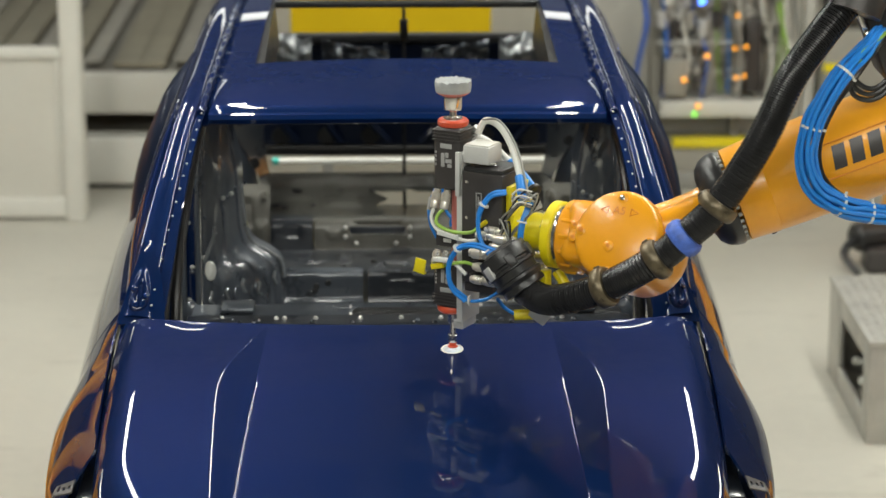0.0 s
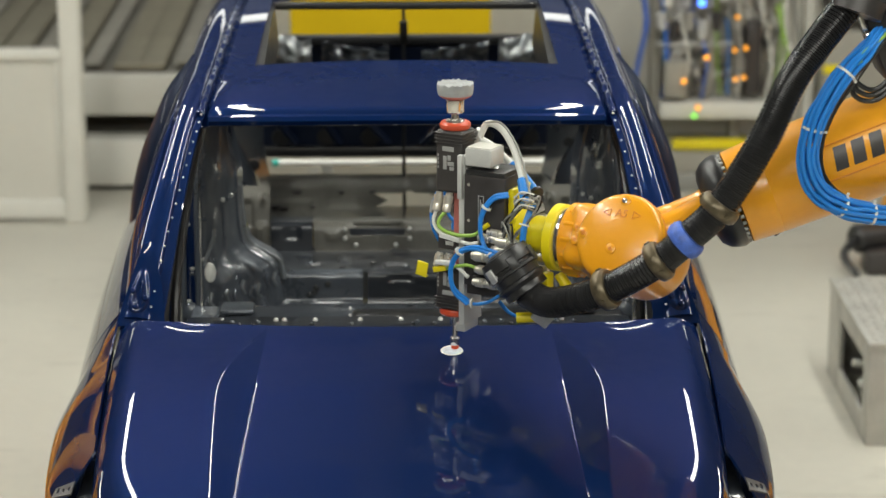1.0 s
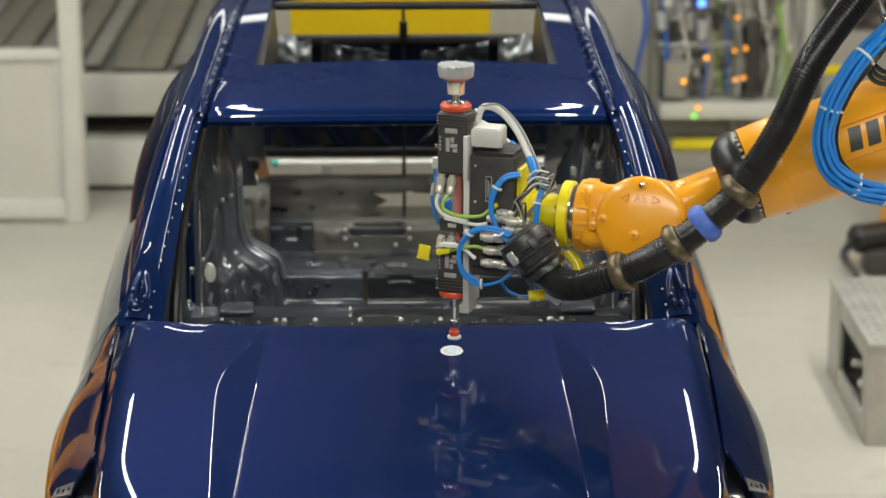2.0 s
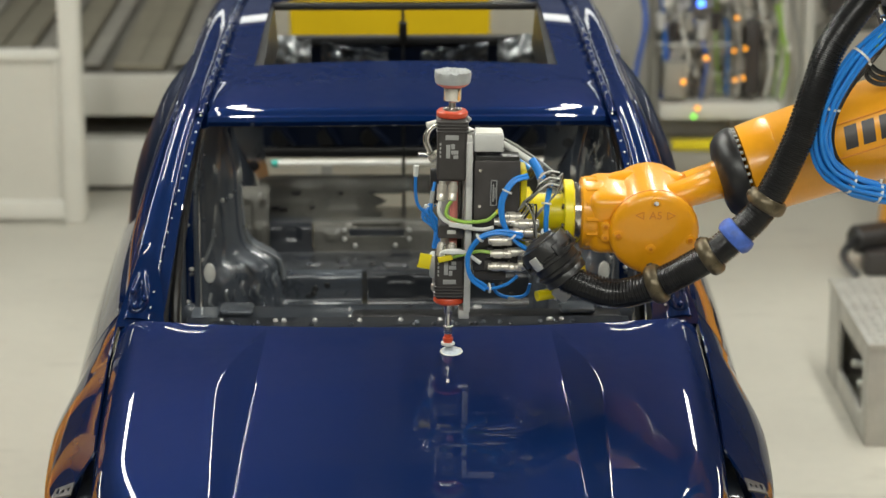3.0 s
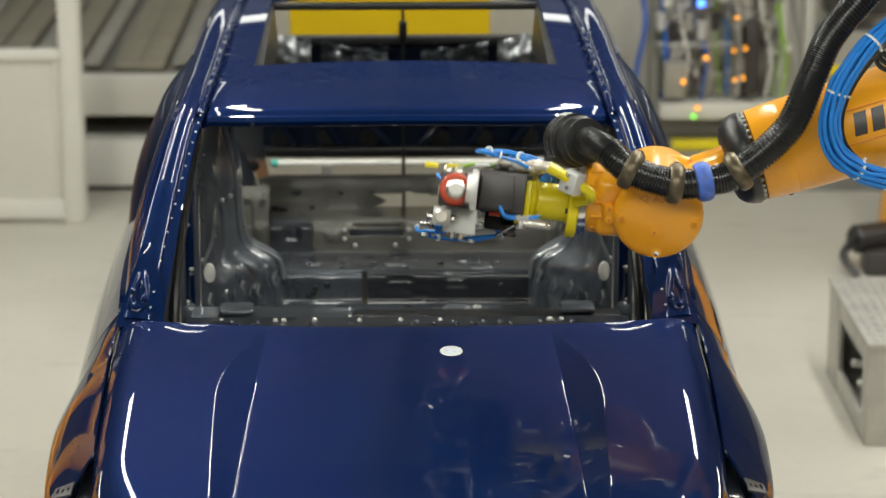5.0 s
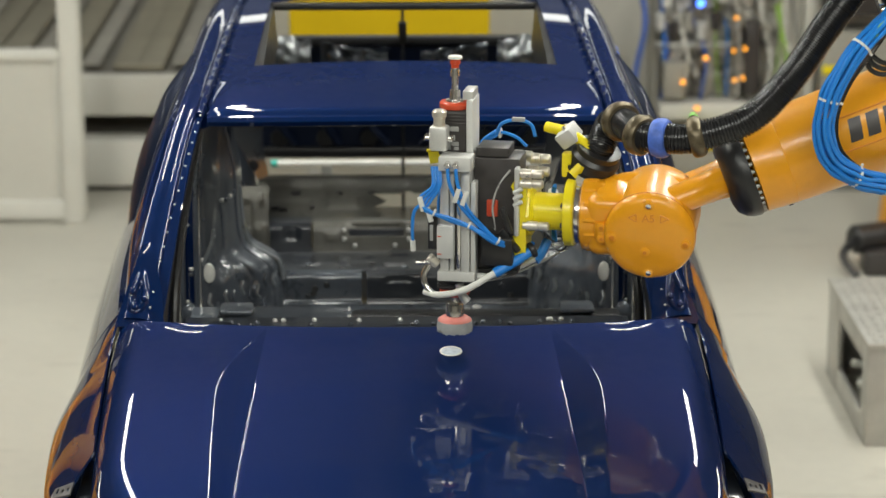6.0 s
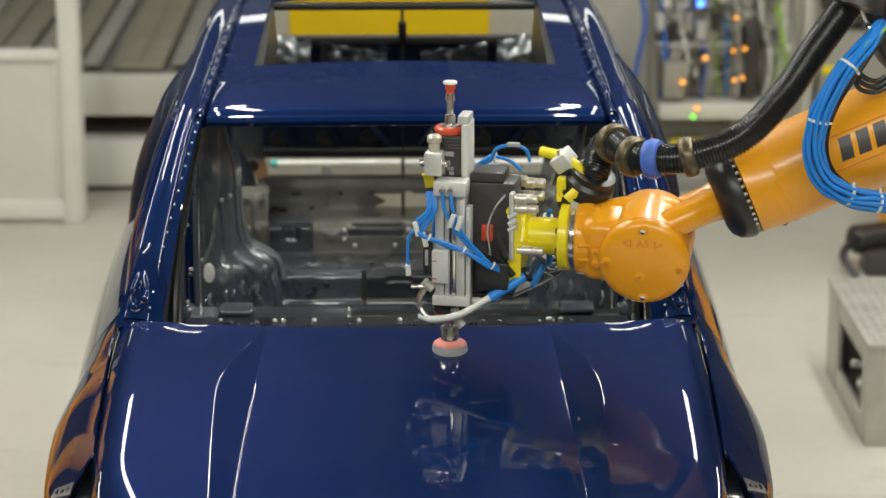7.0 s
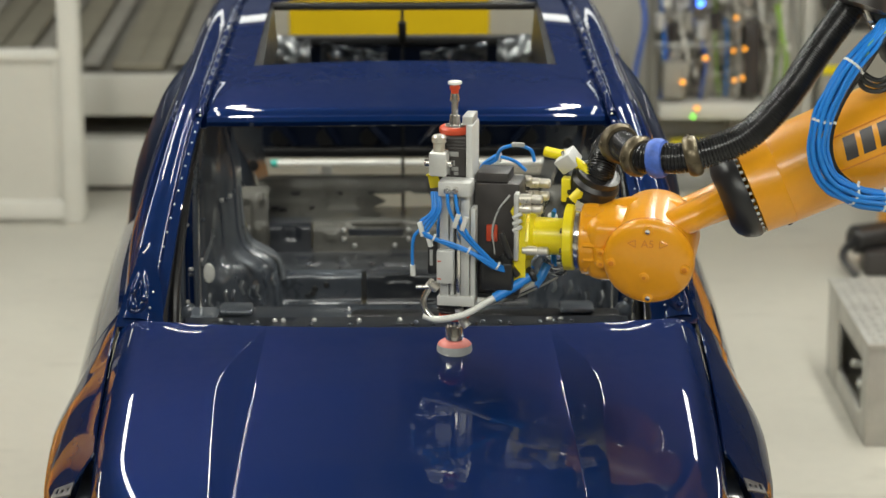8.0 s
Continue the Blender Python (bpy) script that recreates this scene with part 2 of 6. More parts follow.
def enclosure():
    """The white framed partition that stands behind the car."""
    t = thing("partition", "white aluminium framed partition with cream infill panel", "partition", pose(-1.64, 7.78, 0))
    for x in (-0.115, -1.25, -2.5):
        part("post", box(new_bm(), (x, 0, 0.0), (x + 0.1, 0.08, 2.6), 0.006), FRAME, t)
        part("seal", box(new_bm(), (x + 0.1, 0.02, 0.03), (x + 0.115, 0.06, 2.6), 0.003), PANEL, t)
    for a, b in ((-1.15, -0.115), (-2.4, -1.25)):
        for z0, z1 in ((0.02, 0.12), (0.858, 0.913), (2.5, 2.6)):
            part("rail", box(new_bm(), (a, 0.005, z0), (b, 0.075, z1), 0.006), FRAME, t)
        part("infill_panel", box(new_bm(), (a, 0.03, 0.12), (b, 0.05, 0.858)), PANEL, t)
        part("panel_edge", box(new_bm(), (b - 0.03, 0.02, 0.12), (b - 0.012, 0.032, 0.858), 0.003), FRAME, t)


hall()
# the last four house the added fill lamps
for fx, fy, fsx, fsy in ((-2.3, 2.6, 0.32, 5.6), (2.3, 2.6, 0.32, 5.6), 
                         (-1.0, 3.95, 0.10, 3.5), (1.0, 3.95, 0.10, 3.5), (7.2, 4.0, 0.16, 8.0), (-7.2, 4.0, 0.16, 8.0), (0.0, -3.4, 6.0, 1.4), (0.0, 11.3, 10.0, 1.0)):
    light_fixture(fx, fy, fsx, fsy)
enclosure()


def back_conveyor():
    """Long slatted conveyor bed behind the cell, with a cream side beam."""
    t = thing("slat_conveyor", "grey slatted floor conveyor with a cream side beam", "conveyor", pose(-2.2, 8.5, 0))
    part("beam", box(new_bm(), (-3.0, 0.0, 0.41), (2.5, 0.1, 0.63), 0.01), PANEL, t, "cream sheet-metal beam")
    part("base", box(new_bm(), (-3.0, -0.06, 0.03), (2.5, 0.12, 0.29), 0.015), FRAME, t)
    part("plinth", box(new_bm(), (-3.0, 0.0, 0.0), (2.5, 0.10, 0.03)), BLACK, t)
    part("back_skirt", box(new_bm(), (-3.0, 0.5, 0.0), (2.5, 0.54, 0.58)), WALL_DARK, t)
    part("bed", box(new_bm(), (-3.0, 0.12, 0.585), (2.5, 3.4, 0.62)), WALL_DARK, t)
    for x in (-2.0, -0.6, 0.98, 2.0):
        part("leg", box(new_bm(), (x, 0.01, 0.29), (x + 0.07, 0.09, 0.41)), PANEL, t)
    slat = finish(box(new_bm(), (-0.075, 0, -0.02), (0.075, 3.3, 0.02), 0.006), "slat", SLAT)
    gap = finish(box(new_bm(), (-0.05, 0, -0.02), (0.05, 3.3, 0.0), 0.006), "dark_slat", WALL_DARK)
    x, k = -2.9, 0
    while x < 2.4:
        ob = new("slat", (slat, gap, slat, slat, gap)[k % 5])
        ob.parent, ob.location = t, (x, 0.12, 0.655 + (0.03 if k % 3 == 0 else 0))
        x += (0.16, 0.19, 0.13, 0.17)[k % 4]
        k += 1


def yellow_sign():
    t = thing("yellow_barrier", "bright yellow board on two posts behind the car", "barrier", pose(-0.06, 7.0, 0))
    part("board", box(new_bm(), (-0.48, 0, 0.9), (0.48, 0.03, 1.6), 0.008), YELLOW_BOARD, t)
    for x in (-0.4, 0.36):
        part("post", box(new_bm(), (x, 0.03, 0), (x + 0.05, 0.08, 1.55), 0.004), GREY_STEEL, t)
    w = thing("grey_screen", "pale grey sheet screen behind the barrier board", "screen", pose(0, 7.5, 0))
    part("panel", box(new_bm(), (-0.72, 0, 0.05), (0.72, 0.04, 1.9), 0.006), WALL, w)
    for x in (-0.74, 0.70):
        part("upright", box(new_bm(), (x, -0.01, 0), (x + 0.04, 0.05, 1.95), 0.004), FRAME, w)


def valve_rack():
    """Media panel with valves, hoses and indicator lamps."""
    t = thing("valve_rack", "grey media rack with hoses, valves and lit indicators", "valve rack", pose(1.2, 8.5, 0))
    rng = random.Random(4)
    part("plinth", box(new_bm(), (-0.3, -0.12, 0.0), (1.6, 0.4, 0.10), 0.01), GREY_STEEL, t)
    part("deck", box(new_bm(), (-0.3, -0.10, 0.10), (1.6, 0.4, 0.235), 0.01), WALL, t)
    part("warning_edge", box(new_bm(), (0.26, -0.125, 0.235), (0.66, -0.05, 0.285), 0.006), YELLOW, t, "yellow warning edge")
    part("back_plate", box(new_bm(), (-0.3, 0.25, 0.235), (1.6, 0.29, 2.0), 0.004), PANEL, t)
    for x in (-0.3, 0.16, 0.60, 0.86, 1.0):
        part("upright", box(new_bm(), (x, 0.14, 0.235), (x + 0.055, 0.25, 2.0), 0.006), WALL if x < 0.8 else FRAME, t)
    part("shelf", box(new_bm(), (0.2, -0.02, 0.38), (0.86, 0.25, 0.47), 0.01), FRAME, t)
    part("cabinet_box", box(new_bm(), (1.08, -0.02, 0.235), (1.5, 0.25, 0.86), 0.015), WALL, t)
    part("cabinet_door", box(new_bm(), (1.10, -0.035, 0.95), (1.5, 0.2, 1.6), 0.015), BLACK_BODY, t)
    part("yellow_plate", box(new_bm(), (1.08, -0.032, 0.63), (1.18, -0.022, 0.68), 0.003), YELLOW, t)
    for k in range(26):
        x, z = 0.2 + 0.4 * rng.random(), 0.5 + 0.72 * rng.random()
        bm = new_bm()
        if k % 2:
            box(bm, (x, 0.1, z), (x + 0.05 + 0.05 * rng.random(), 0.25, z + 0.03 + 0.06 * rng.random()), 0.008)
        else:
            rod(bm, (x, 0.25, z), (x, 0.06, z), 0.018 + 0.015 * rng.random(), n=14, bevel=0.004)
        part("valve", bm, (ALU_PALE, BLACK_BODY, GREY_STEEL, ALU, BRASS)[k % 5], t)
    for k in range(16):
        x, z = 0.64 + 0.2 * rng.random(), 0.5 + 0.62 * rng.random()
        bm = new_bm()
        box(bm, (x, 0.12, z), (x + 0.03, 0.25, z + 0.06 + 0.05 * rng.random()), 0.004)
        part("relay", bm, (BLACK_BODY, GREY_STEEL, BRASS, FRAME)[k % 4], t)
    for k in range(9):
        x0, x1 = 0.18 + 0.09 * k, 0.2 + 0.09 * k + 0.1 * rng.random()
        bm = cable(new_bm(), [(x0, 0.1, 1.25), (x0 + 0.04 * rng.random(), 0.05, 0.95), (x1, 0.04, 0.7), (x1 - 0.02, 0.08, 0.48)], 0.011, 8, 6)
        part("hose", bm, (BLUE_RING, FRAME, BLUE_RING, WALL, GREY_STEEL, WALL, FRAME, GREEN_CABLE, GREY_STEEL)[k], t)
    part("hose", cable(new_bm(), [(0.09, 0.0, 1.1), (0.11, -0.05, 0.9), (0.06, -0.05, 0.6), (0.12, -0.04, 0.3), (0.2, -0.1, 0.2)], 0.016, 8, 6), BLUE_RING, t)
    for n, (x, z, m) in enumerate(((0.405, 1.03, LED_BLUE), (0.32, 0.60, LED_AMBER), (0.44, 0.73, LED_AMBER), (0.40, 0.455, LED_AMBER),
                                   (0.38, 0.41, LED_GREEN), (0.60, 0.61, LED_AMBER), (0.645, 0.62, LED_AMBER), (0.59, 0.77, LED_AMBER), (0.65, 0.78, LED_AMBER), (0.60, 0.95, LED_AMBER))):
        r = 0.020 if n == 0 else 0.013 if n < 5 else 0.010
        bm = lathe(new_bm(), [(0, r), (0.012, r), (0.022, r * 0.7), (0.026, r * 0.2)], along((x, -0.06, z), (x, -1, z)), 16)
        part("indicator", bm, m, t)
        part("indicator_stem", rod(new_bm(), (x, -0.06, z), (x, 0.25, z), r * 0.6, n=8), BLACK, t)
    for n in range(60):
        x, z = 0.17 + 0.72 * rng.random(), 0.48 + 0.75 * rng.random()
        bm = box(new_bm(), (x, 0.02 + 0.1 * rng.random(), z), (x + 0.015 + 0.03 * rng.random(), 0.25, z + 0.012 + 0.04 * rng.random()), 0.003)
        part("terminal", bm, (FRAME, ALU_PALE, WALL, BRASS, BLACK_BODY, WALL, FRAME)[n % 7], t)
    for n in range(14):
        x = 0.2 + 0.05 * n
        bm = cable(new_bm(), [(x, 0.06, 1.2 - 0.3 * rng.random()), (x + 0.05 * rng.random(), 0.03, 0.85), (x + 0.08 * rng.random() - 0.04, 0.05, 0.5)], 0.005, 6, 5)
        part("thin_lead", bm, (BLUE_CABLE, FRAME, FRAME, GREY_STEEL, WALL, GREY_STEEL, GREEN_CABLE)[n % 7], t)
    for n in range(5):
        x = 0.20 + 0.075 * n
        part("filter_bowl", lathe(new_bm(), [(0, 0.012), (0.01, 0.024), (0.075, 0.026), (0.078, 0.031), (0.10, 0.031), (0.104, 0.020)], pose(x, 0.03, 0.86 - 0.05 * (n % 2)), 14), (ALU_PALE, BLACK_BODY, WALL)[n % 3], t)
        part("gauge", lathe(new_bm(), [(0, 0.026), (0.018, 0.026), (0.022, 0.022)], along((x + 0.03, 0.0, 1.02 + 0.03 * (n % 3)), (x + 0.03, -1, 1.02 + 0.03 * (n % 3))), 16), (FRAME, GREY_STEEL)[n % 2], t)
    part("cable_tray", box(new_bm(), (0.16, -0.01, 1.16), (0.90, 0.12, 1.22), 0.006), WALL_DARK, t)
    part("manifold", rod(new_bm(), (0.18, 0.05, 0.78), (0.60, 0.05, 0.78), 0.022, n=12, bevel=0.004), GREY_STEEL, t)
    part("control_box", box(new_bm(), (0.22, -0.03, 0.50), (0.34, 0.12, 0.70), 0.008), WALL, t)
    part("control_box", box(new_bm(), (0.66, -0.03, 0.52), (0.74, 0.12, 0.92), 0.006), BLACK_BODY, t)
    k = thing("pump_unit", "grey pump and pipework beside the car", "pump", pose(0.95, 8.2, 0))
    part("tank", lathe(new_bm(), [(0.0, 0.15), (0.02, 0.17), (0.5, 0.17), (0.6, 0.12), (0.62, 0.04)], pose(0.12, 0.05, 0), 24), WALL, k)
    part("motor", rod(new_bm(), (-0.1, 0, 0.75), (0.2, 0, 0.75), 0.09, n=20, bevel=0.02), WALL_DARK, k)
    part("bracket", box(new_bm(), (-0.03, -0.05, 0.55), (0.16, 0.06, 0.70), 0.01), GREY_STEEL, k)
    part("pipe", cable(new_bm(), [(-0.1, 0.05, 0.0), (-0.1, 0.05, 0.5), (-0.05, 0.05, 0.9), (0.1, 0.1, 1.2)], 0.03, 10), GREY_STEEL, k)


def step_box():
    t = thing("step_platform", "aluminium chequer-plate step platform with an open side", "step", pose(1.79, 4.33, 0))
    part("top_plate", box(new_bm(), (-0.006, -0.006, 0.40), (0.96, 0.92, 0.42), 0.003), TREAD, t)
    for lo, hi in (((0, 0, 0), (0.95, 0.02, 0.40)), ((0, 0.89, 0), (0.95, 0.91, 0.40)), ((0.93, 0.02, 0), (0.95, 0.89, 0.40)),
                   ((0, 0.02, 0), (0.02, 0.12, 0.40)), ((0, 0.66, 0), (0.02, 0.89, 0.40)), ((0, 0.12, 0), (0.02, 0.66, 0.10)), ((0, 0.12, 0.32), (0.02, 0.66, 0.40))):
        part("side_plate", box(new_bm(), lo, hi, 0.002), TREAD, t)
    part("inner_box", box(new_bm(), (0.3, 0.2, 0.0), (0.34, 0.7, 0.3)), BLACK, t)
    for k in range(2):
        part("pipe_end", rod(new_bm(), (0.3, 0.30 + 0.14 * k, 0.15), (0.02, 0.30 + 0.14 * k, 0.16 + 0.04 * k), 0.016, n=12, bevel=0.003), WHITE, t)
    bm = new_bm()
    for i in range(22):
        for j in range(20):
            a = 45 if (i + j) % 2 else -45
            box(bm, (-0.016, -0.0045, 0), (0.016, 0.0045, 0.004), 0, pose(0.03 + 0.042 * i, 0.03 + 0.044 * j, 0.42, 0, 0, a))
    ob = part("tread_pattern", bm, TREAD, t, "raised tread bars")
    tagged(ob, kind="stuff")


back_conveyor()
yellow_sign()
valve_rack()
step_box()
# ---- the car body ----
def interp(x, xs, ys):
    return float(np.interp(x, xs, ys))


def spline(x, xs, ys):
    """Smooth monotone-ish curve through a few stations."""
    i = max(0, min(len(xs) - 2, int(np.searchsorted(xs, x)) - 1))
    t = (x - xs[i]) / (xs[i + 1] - xs[i])
    def slope(k):
        if k == 0:
            return (ys[1] - ys[0]) / (xs[1] - xs[0])
        if k == len(xs) - 1:
            return (ys[-1] - ys[-2]) / (xs[-1] - xs[-2])
        return (ys[k + 1] - ys[k - 1]) / (xs[k + 1] - xs[k - 1])
    h = xs[i + 1] - xs[i]
    return ((2 * t ** 3 - 3 * t ** 2 + 1) * ys[i] + (t ** 3 - 2 * t ** 2 + t) * h * slope(i)
            + (-2 * t ** 3 + 3 * t ** 2) * ys[i + 1] + (t ** 3 - t ** 2) * h * slope(i + 1))


def hood_half(y):
    return spline(y, [0.0, 0.25, 0.55, 0.95, 1.25, 1.45], [0.56, 0.655, 0.722, 0.744, 0.752, 0.758])


def hood_mid(y):
    d = 1.28 - y
    return 1.449 - 0.13 * d - 0.11 * d * d - 0.5 * max(0, 0.3 - y) ** 2


def hood_rear(x):
    return 1.275 + 0.14 * min(abs(x) / 0.75, 1.05) ** 2.2


def crease_in(y):
    return interp(y, [0.0, 0.6, 1.25, 1.5], [0.43, 0.400, 0.362, 0.36])


def crease_out(y):
    return spline(y, [0.0, 0.5, 0.8, 0.95, 1.1, 1.25, 1.5], [0.44, 0.457, 0.467, 0.464, 0.424, 0.370, 0.366])


def ridge(y):
    return 0.23 * (crease_out(y) - crease_in(y)) * ease(1.36, 1.02, y)


def shoulder(y):
    return max(crease_out(y) + 0.03, hood_half(y) - 0.085 - 0.07 * ease(0.68, 0.40, y))


def hood_z(x, y):
    a, w = abs(x), hood_half(y)
    ci, co, h, sh = crease_in(y), crease_out(y), ridge(y), shoulder(y)
    z = hood_mid(y) - 0.012 * (min(a, w) / 0.75) ** 2
    if a > co:
        k = min(1, (a - co) / (w - co))
        z += h * (1 - k) ** (1.6 + 0.8 * ease(1.0, 1.2, y))
        z -= (0.030 + 0.04 * ease(0.66, 0.35, y)) * min(1, max(0, (a - sh) / (w - sh))) ** 2.5
    elif a > ci:
        z += h * (a - ci) / (co - ci)
    if ci - 0.003 < a < ci:
        z -= 0.2 * min(a - ci + 0.003, 3 * (ci - a)) * ease(1.0, 0.88, y)
    if a > w:
        z -= 2.4 * (a - w)
    return z


def hood_columns(y):
    ci, co, w, sh = crease_in(y), crease_out(y), hood_half(y), shoulder(y)
    e = min(0.003, (co - ci) * 0.15)
    xs = [(ci - 0.0042) * k / 8 for k in range(8)] + [ci - 0.0042, ci - 0.003, ci - 0.0018, ci - 0.0008, ci, ci + e, ci + 2 * e]
    xs += [ci + (co - ci) * k / 6 for k in (3, 4, 5)] + [co - 2 * e, co - e * 0.7, co + e * 0.7, co + 2 * e]
    xs += [co + 2 * e + (sh - co - 2 * e) * k / 7 for k in range(1, 8)] + [sh + (w - sh) * k / 12 for k in range(1, 13)] + [w + 0.006, w + 0.014]
    return [-x for x in reversed(xs[1:])] + xs


def car_hood(car):
    bm = new_bm()
    nc = len(hood_columns(1.0)) - 1

    def point(i, j):
        v = j / 60
        y = 0.08 + (1.275 - 0.08) * v
        x = hood_columns(y)[i]
        yy = y + (hood_rear(x) - 1.275) * v ** 3
        return Vector((x, yy, hood_z(x, y) - (yy - y) * 0.04))
    sheet(bm, point, nc, 60, 0.012)
    part("bonnet", bm, PAINT, car, "glossy blue bonnet with two raised creases", angle=18)


def body_wide(y):
    return spline(y, [0.60, 0.70, 0.80, 0.90, 1.0, 1.1, 1.2, 1.3, 1.4, 1.6, 1.8, 2.2, 3.0, 3.8, 4.4],
                  [0.850, 0.866, 0.879, 0.892, 0.898, 0.902, 0.901, 0.892, 0.878, 0.884, 0.892, 0.903, 0.905, 0.89, 0.80])


def body_section(k, x0, z0, x1, top=0.4, fall=0.19):
    """Rounded shoulder from the inner edge out to the widest line, then the flank down to the sill."""
    if k < top:
        q = k / top
        return (x0 + (x1 - x0) * (0.75 * q + 0.25 * math.sin(q * math.pi / 2)), z0 - fall * (0.75 * q + 0.25 * (1 - math.cos(q * math.pi / 2))))
    q = (k - top) / (1 - top)
    return (x1 - 0.035 * q ** 1.4 + 0.004 * math.sin(q * math.pi), z0 - fall + (0.62 - z0 + fall) * q)


def wheel_cut(p, cy, r=0.37, cz=0.74):
    """Push a point out of the wheel opening."""
    d = math.hypot(p.y - cy, p.z - cz)
    if 0.3 * r < d < r:
        p.y, p.z = cy + (p.y - cy) * r / d, cz + (p.z - cz) * r / d
    return p


FRONT_AXLE, REAR_AXLE = 0.80, 3.49


def car_fender(car, s):
    bm = new_bm()

    def point(i, j):
        k = j / 40
        y_front = 0.80 - 0.12 * min(1, k / 0.4) ** 0.8
        y = y_front + (1.46 - y_front) * i / 40
        end = ease(1.46, 1.25, y)
        w = hood_half(y)
        x0, z0 = w + 0.006 + 0.012 * end, hood_z(w, y) - 0.003 - 0.031 * end
        x, z = body_section(k, x0, z0, body_wide(y), 0.4, z0 - hood_z(w, y) + 0.19)
        return wheel_cut(Vector((s * x, y, z)), FRONT_AXLE)
    sheet(bm, point, 40, 40, 0.006, keep=lambda c: math.hypot(c.y - FRONT_AXLE, c.z - 0.74) > 0.36)
    f = part("front_fender", bm, PAINT, car, "glossy blue front fender", angle=50)
    # folded mounting tab for the lamp
    bm = new_bm()
    # a sloping strip with three slots and a downturned end

    def tab(i, j):
        u, v = i / 9, j / 4
        down = max(0, u - 0.85) * 0.25
        return Vector((s * (0.794 + 0.055 * u), 0.645 + 0.055 * v + 0.03 * (1 - u) * v, 1.243 - 0.012 * u - down - 0.012 * (v - 0.5) ** 2))
    sheet(bm, tab, 9, 4, 0.004, keep=lambda c: not (0.66 < c.y < 0.688 and int(round((abs(c.x) - 0.794) / 0.0061 - 0.5)) in (1, 3, 5)))
    part("mounting_tab", bm, BLACK_BODY, f, "black perforated mounting tab")
    bm = new_bm()
    for z0, z1, y0, y1 in ((0.75, 1.13, 0.45, 0.70), (0.75, 1.20, 0.70, 1.0)):
        box(bm, (s * 0.58, y0, z0), (s * 0.80, y1, z1), 0.02)
    part("inner_apron", bm, PRIMER_SHADED, f, "black inner wing")


def belt_x(y):
    return spline(y, [1.45, 2.0, 3.0, 3.8, 4.3], [0.764, 0.80, 0.81, 0.785, 0.70])


def belt_z(y):
    return spline(y, [1.45, 2.0, 3.0, 3.8, 4.3], [1.425, 1.43, 1.455, 1.49, 1.50])


def car_side(car, s):
    """Doors and quarter panel below the window line."""
    cuts = (1.466, 2.52, 3.42, 4.32)
    for a, b, name, label in zip(cuts, cuts[1:], ("front_door", "rear_door", "quarter_panel"),
                                 ("blue front door without glass", "blue rear door without glass", "blue rear quarter panel")):
        bm = new_bm()

        def point(i, j, a=a, b=b):
            y = a + 0.004 + (b - a - 0.008) * i / 24
            k = j / 30
            xb, zb = belt_x(y), belt_z(y)
            x, z = body_section(k, xb, zb, body_wide(y))
            return wheel_cut(Vector((s * x, y, z)), REAR_AXLE)
        sheet(bm, point, 24, 30, 0.02, keep=lambda c: math.hypot(c.y - REAR_AXLE, c.z - 0.74) > 0.36)
        d = part(name, bm, PAINT, car, label, angle=50)
        if "door" in name:
            bm = new_bm()
            box(bm, (s * 0.865, b - 0.26, 1.185), (s * 0.900, b - 0.06, 1.205), 0.008)
            part("door_handle", bm, PAINT, d)
    bm = new_bm()
    box(bm, (s * 0.72, 1.1, 0.55), (s * 0.87, 3.2, 0.66), 0.02)
    part("sill", bm, PAINT, car)


RAIL = [(1.42, 0.745, 1.425), (1.62, 0.712, 1.585), (1.85, 0.668, 1.75), (2.05, 0.638, 1.853), (2.45, 0.620, 1.903), (3.2, 0.597, 1.962),
        (3.8, 0.575, 1.925), (4.12, 0.60, 1.80), (4.30, 0.66, 1.50)]


def rail_at(y):
    return (spline(y, [r[0] for r in RAIL], [r[1] for r in RAIL]), spline(y, [r[0] for r in RAIL], [r[2] for r in RAIL]))


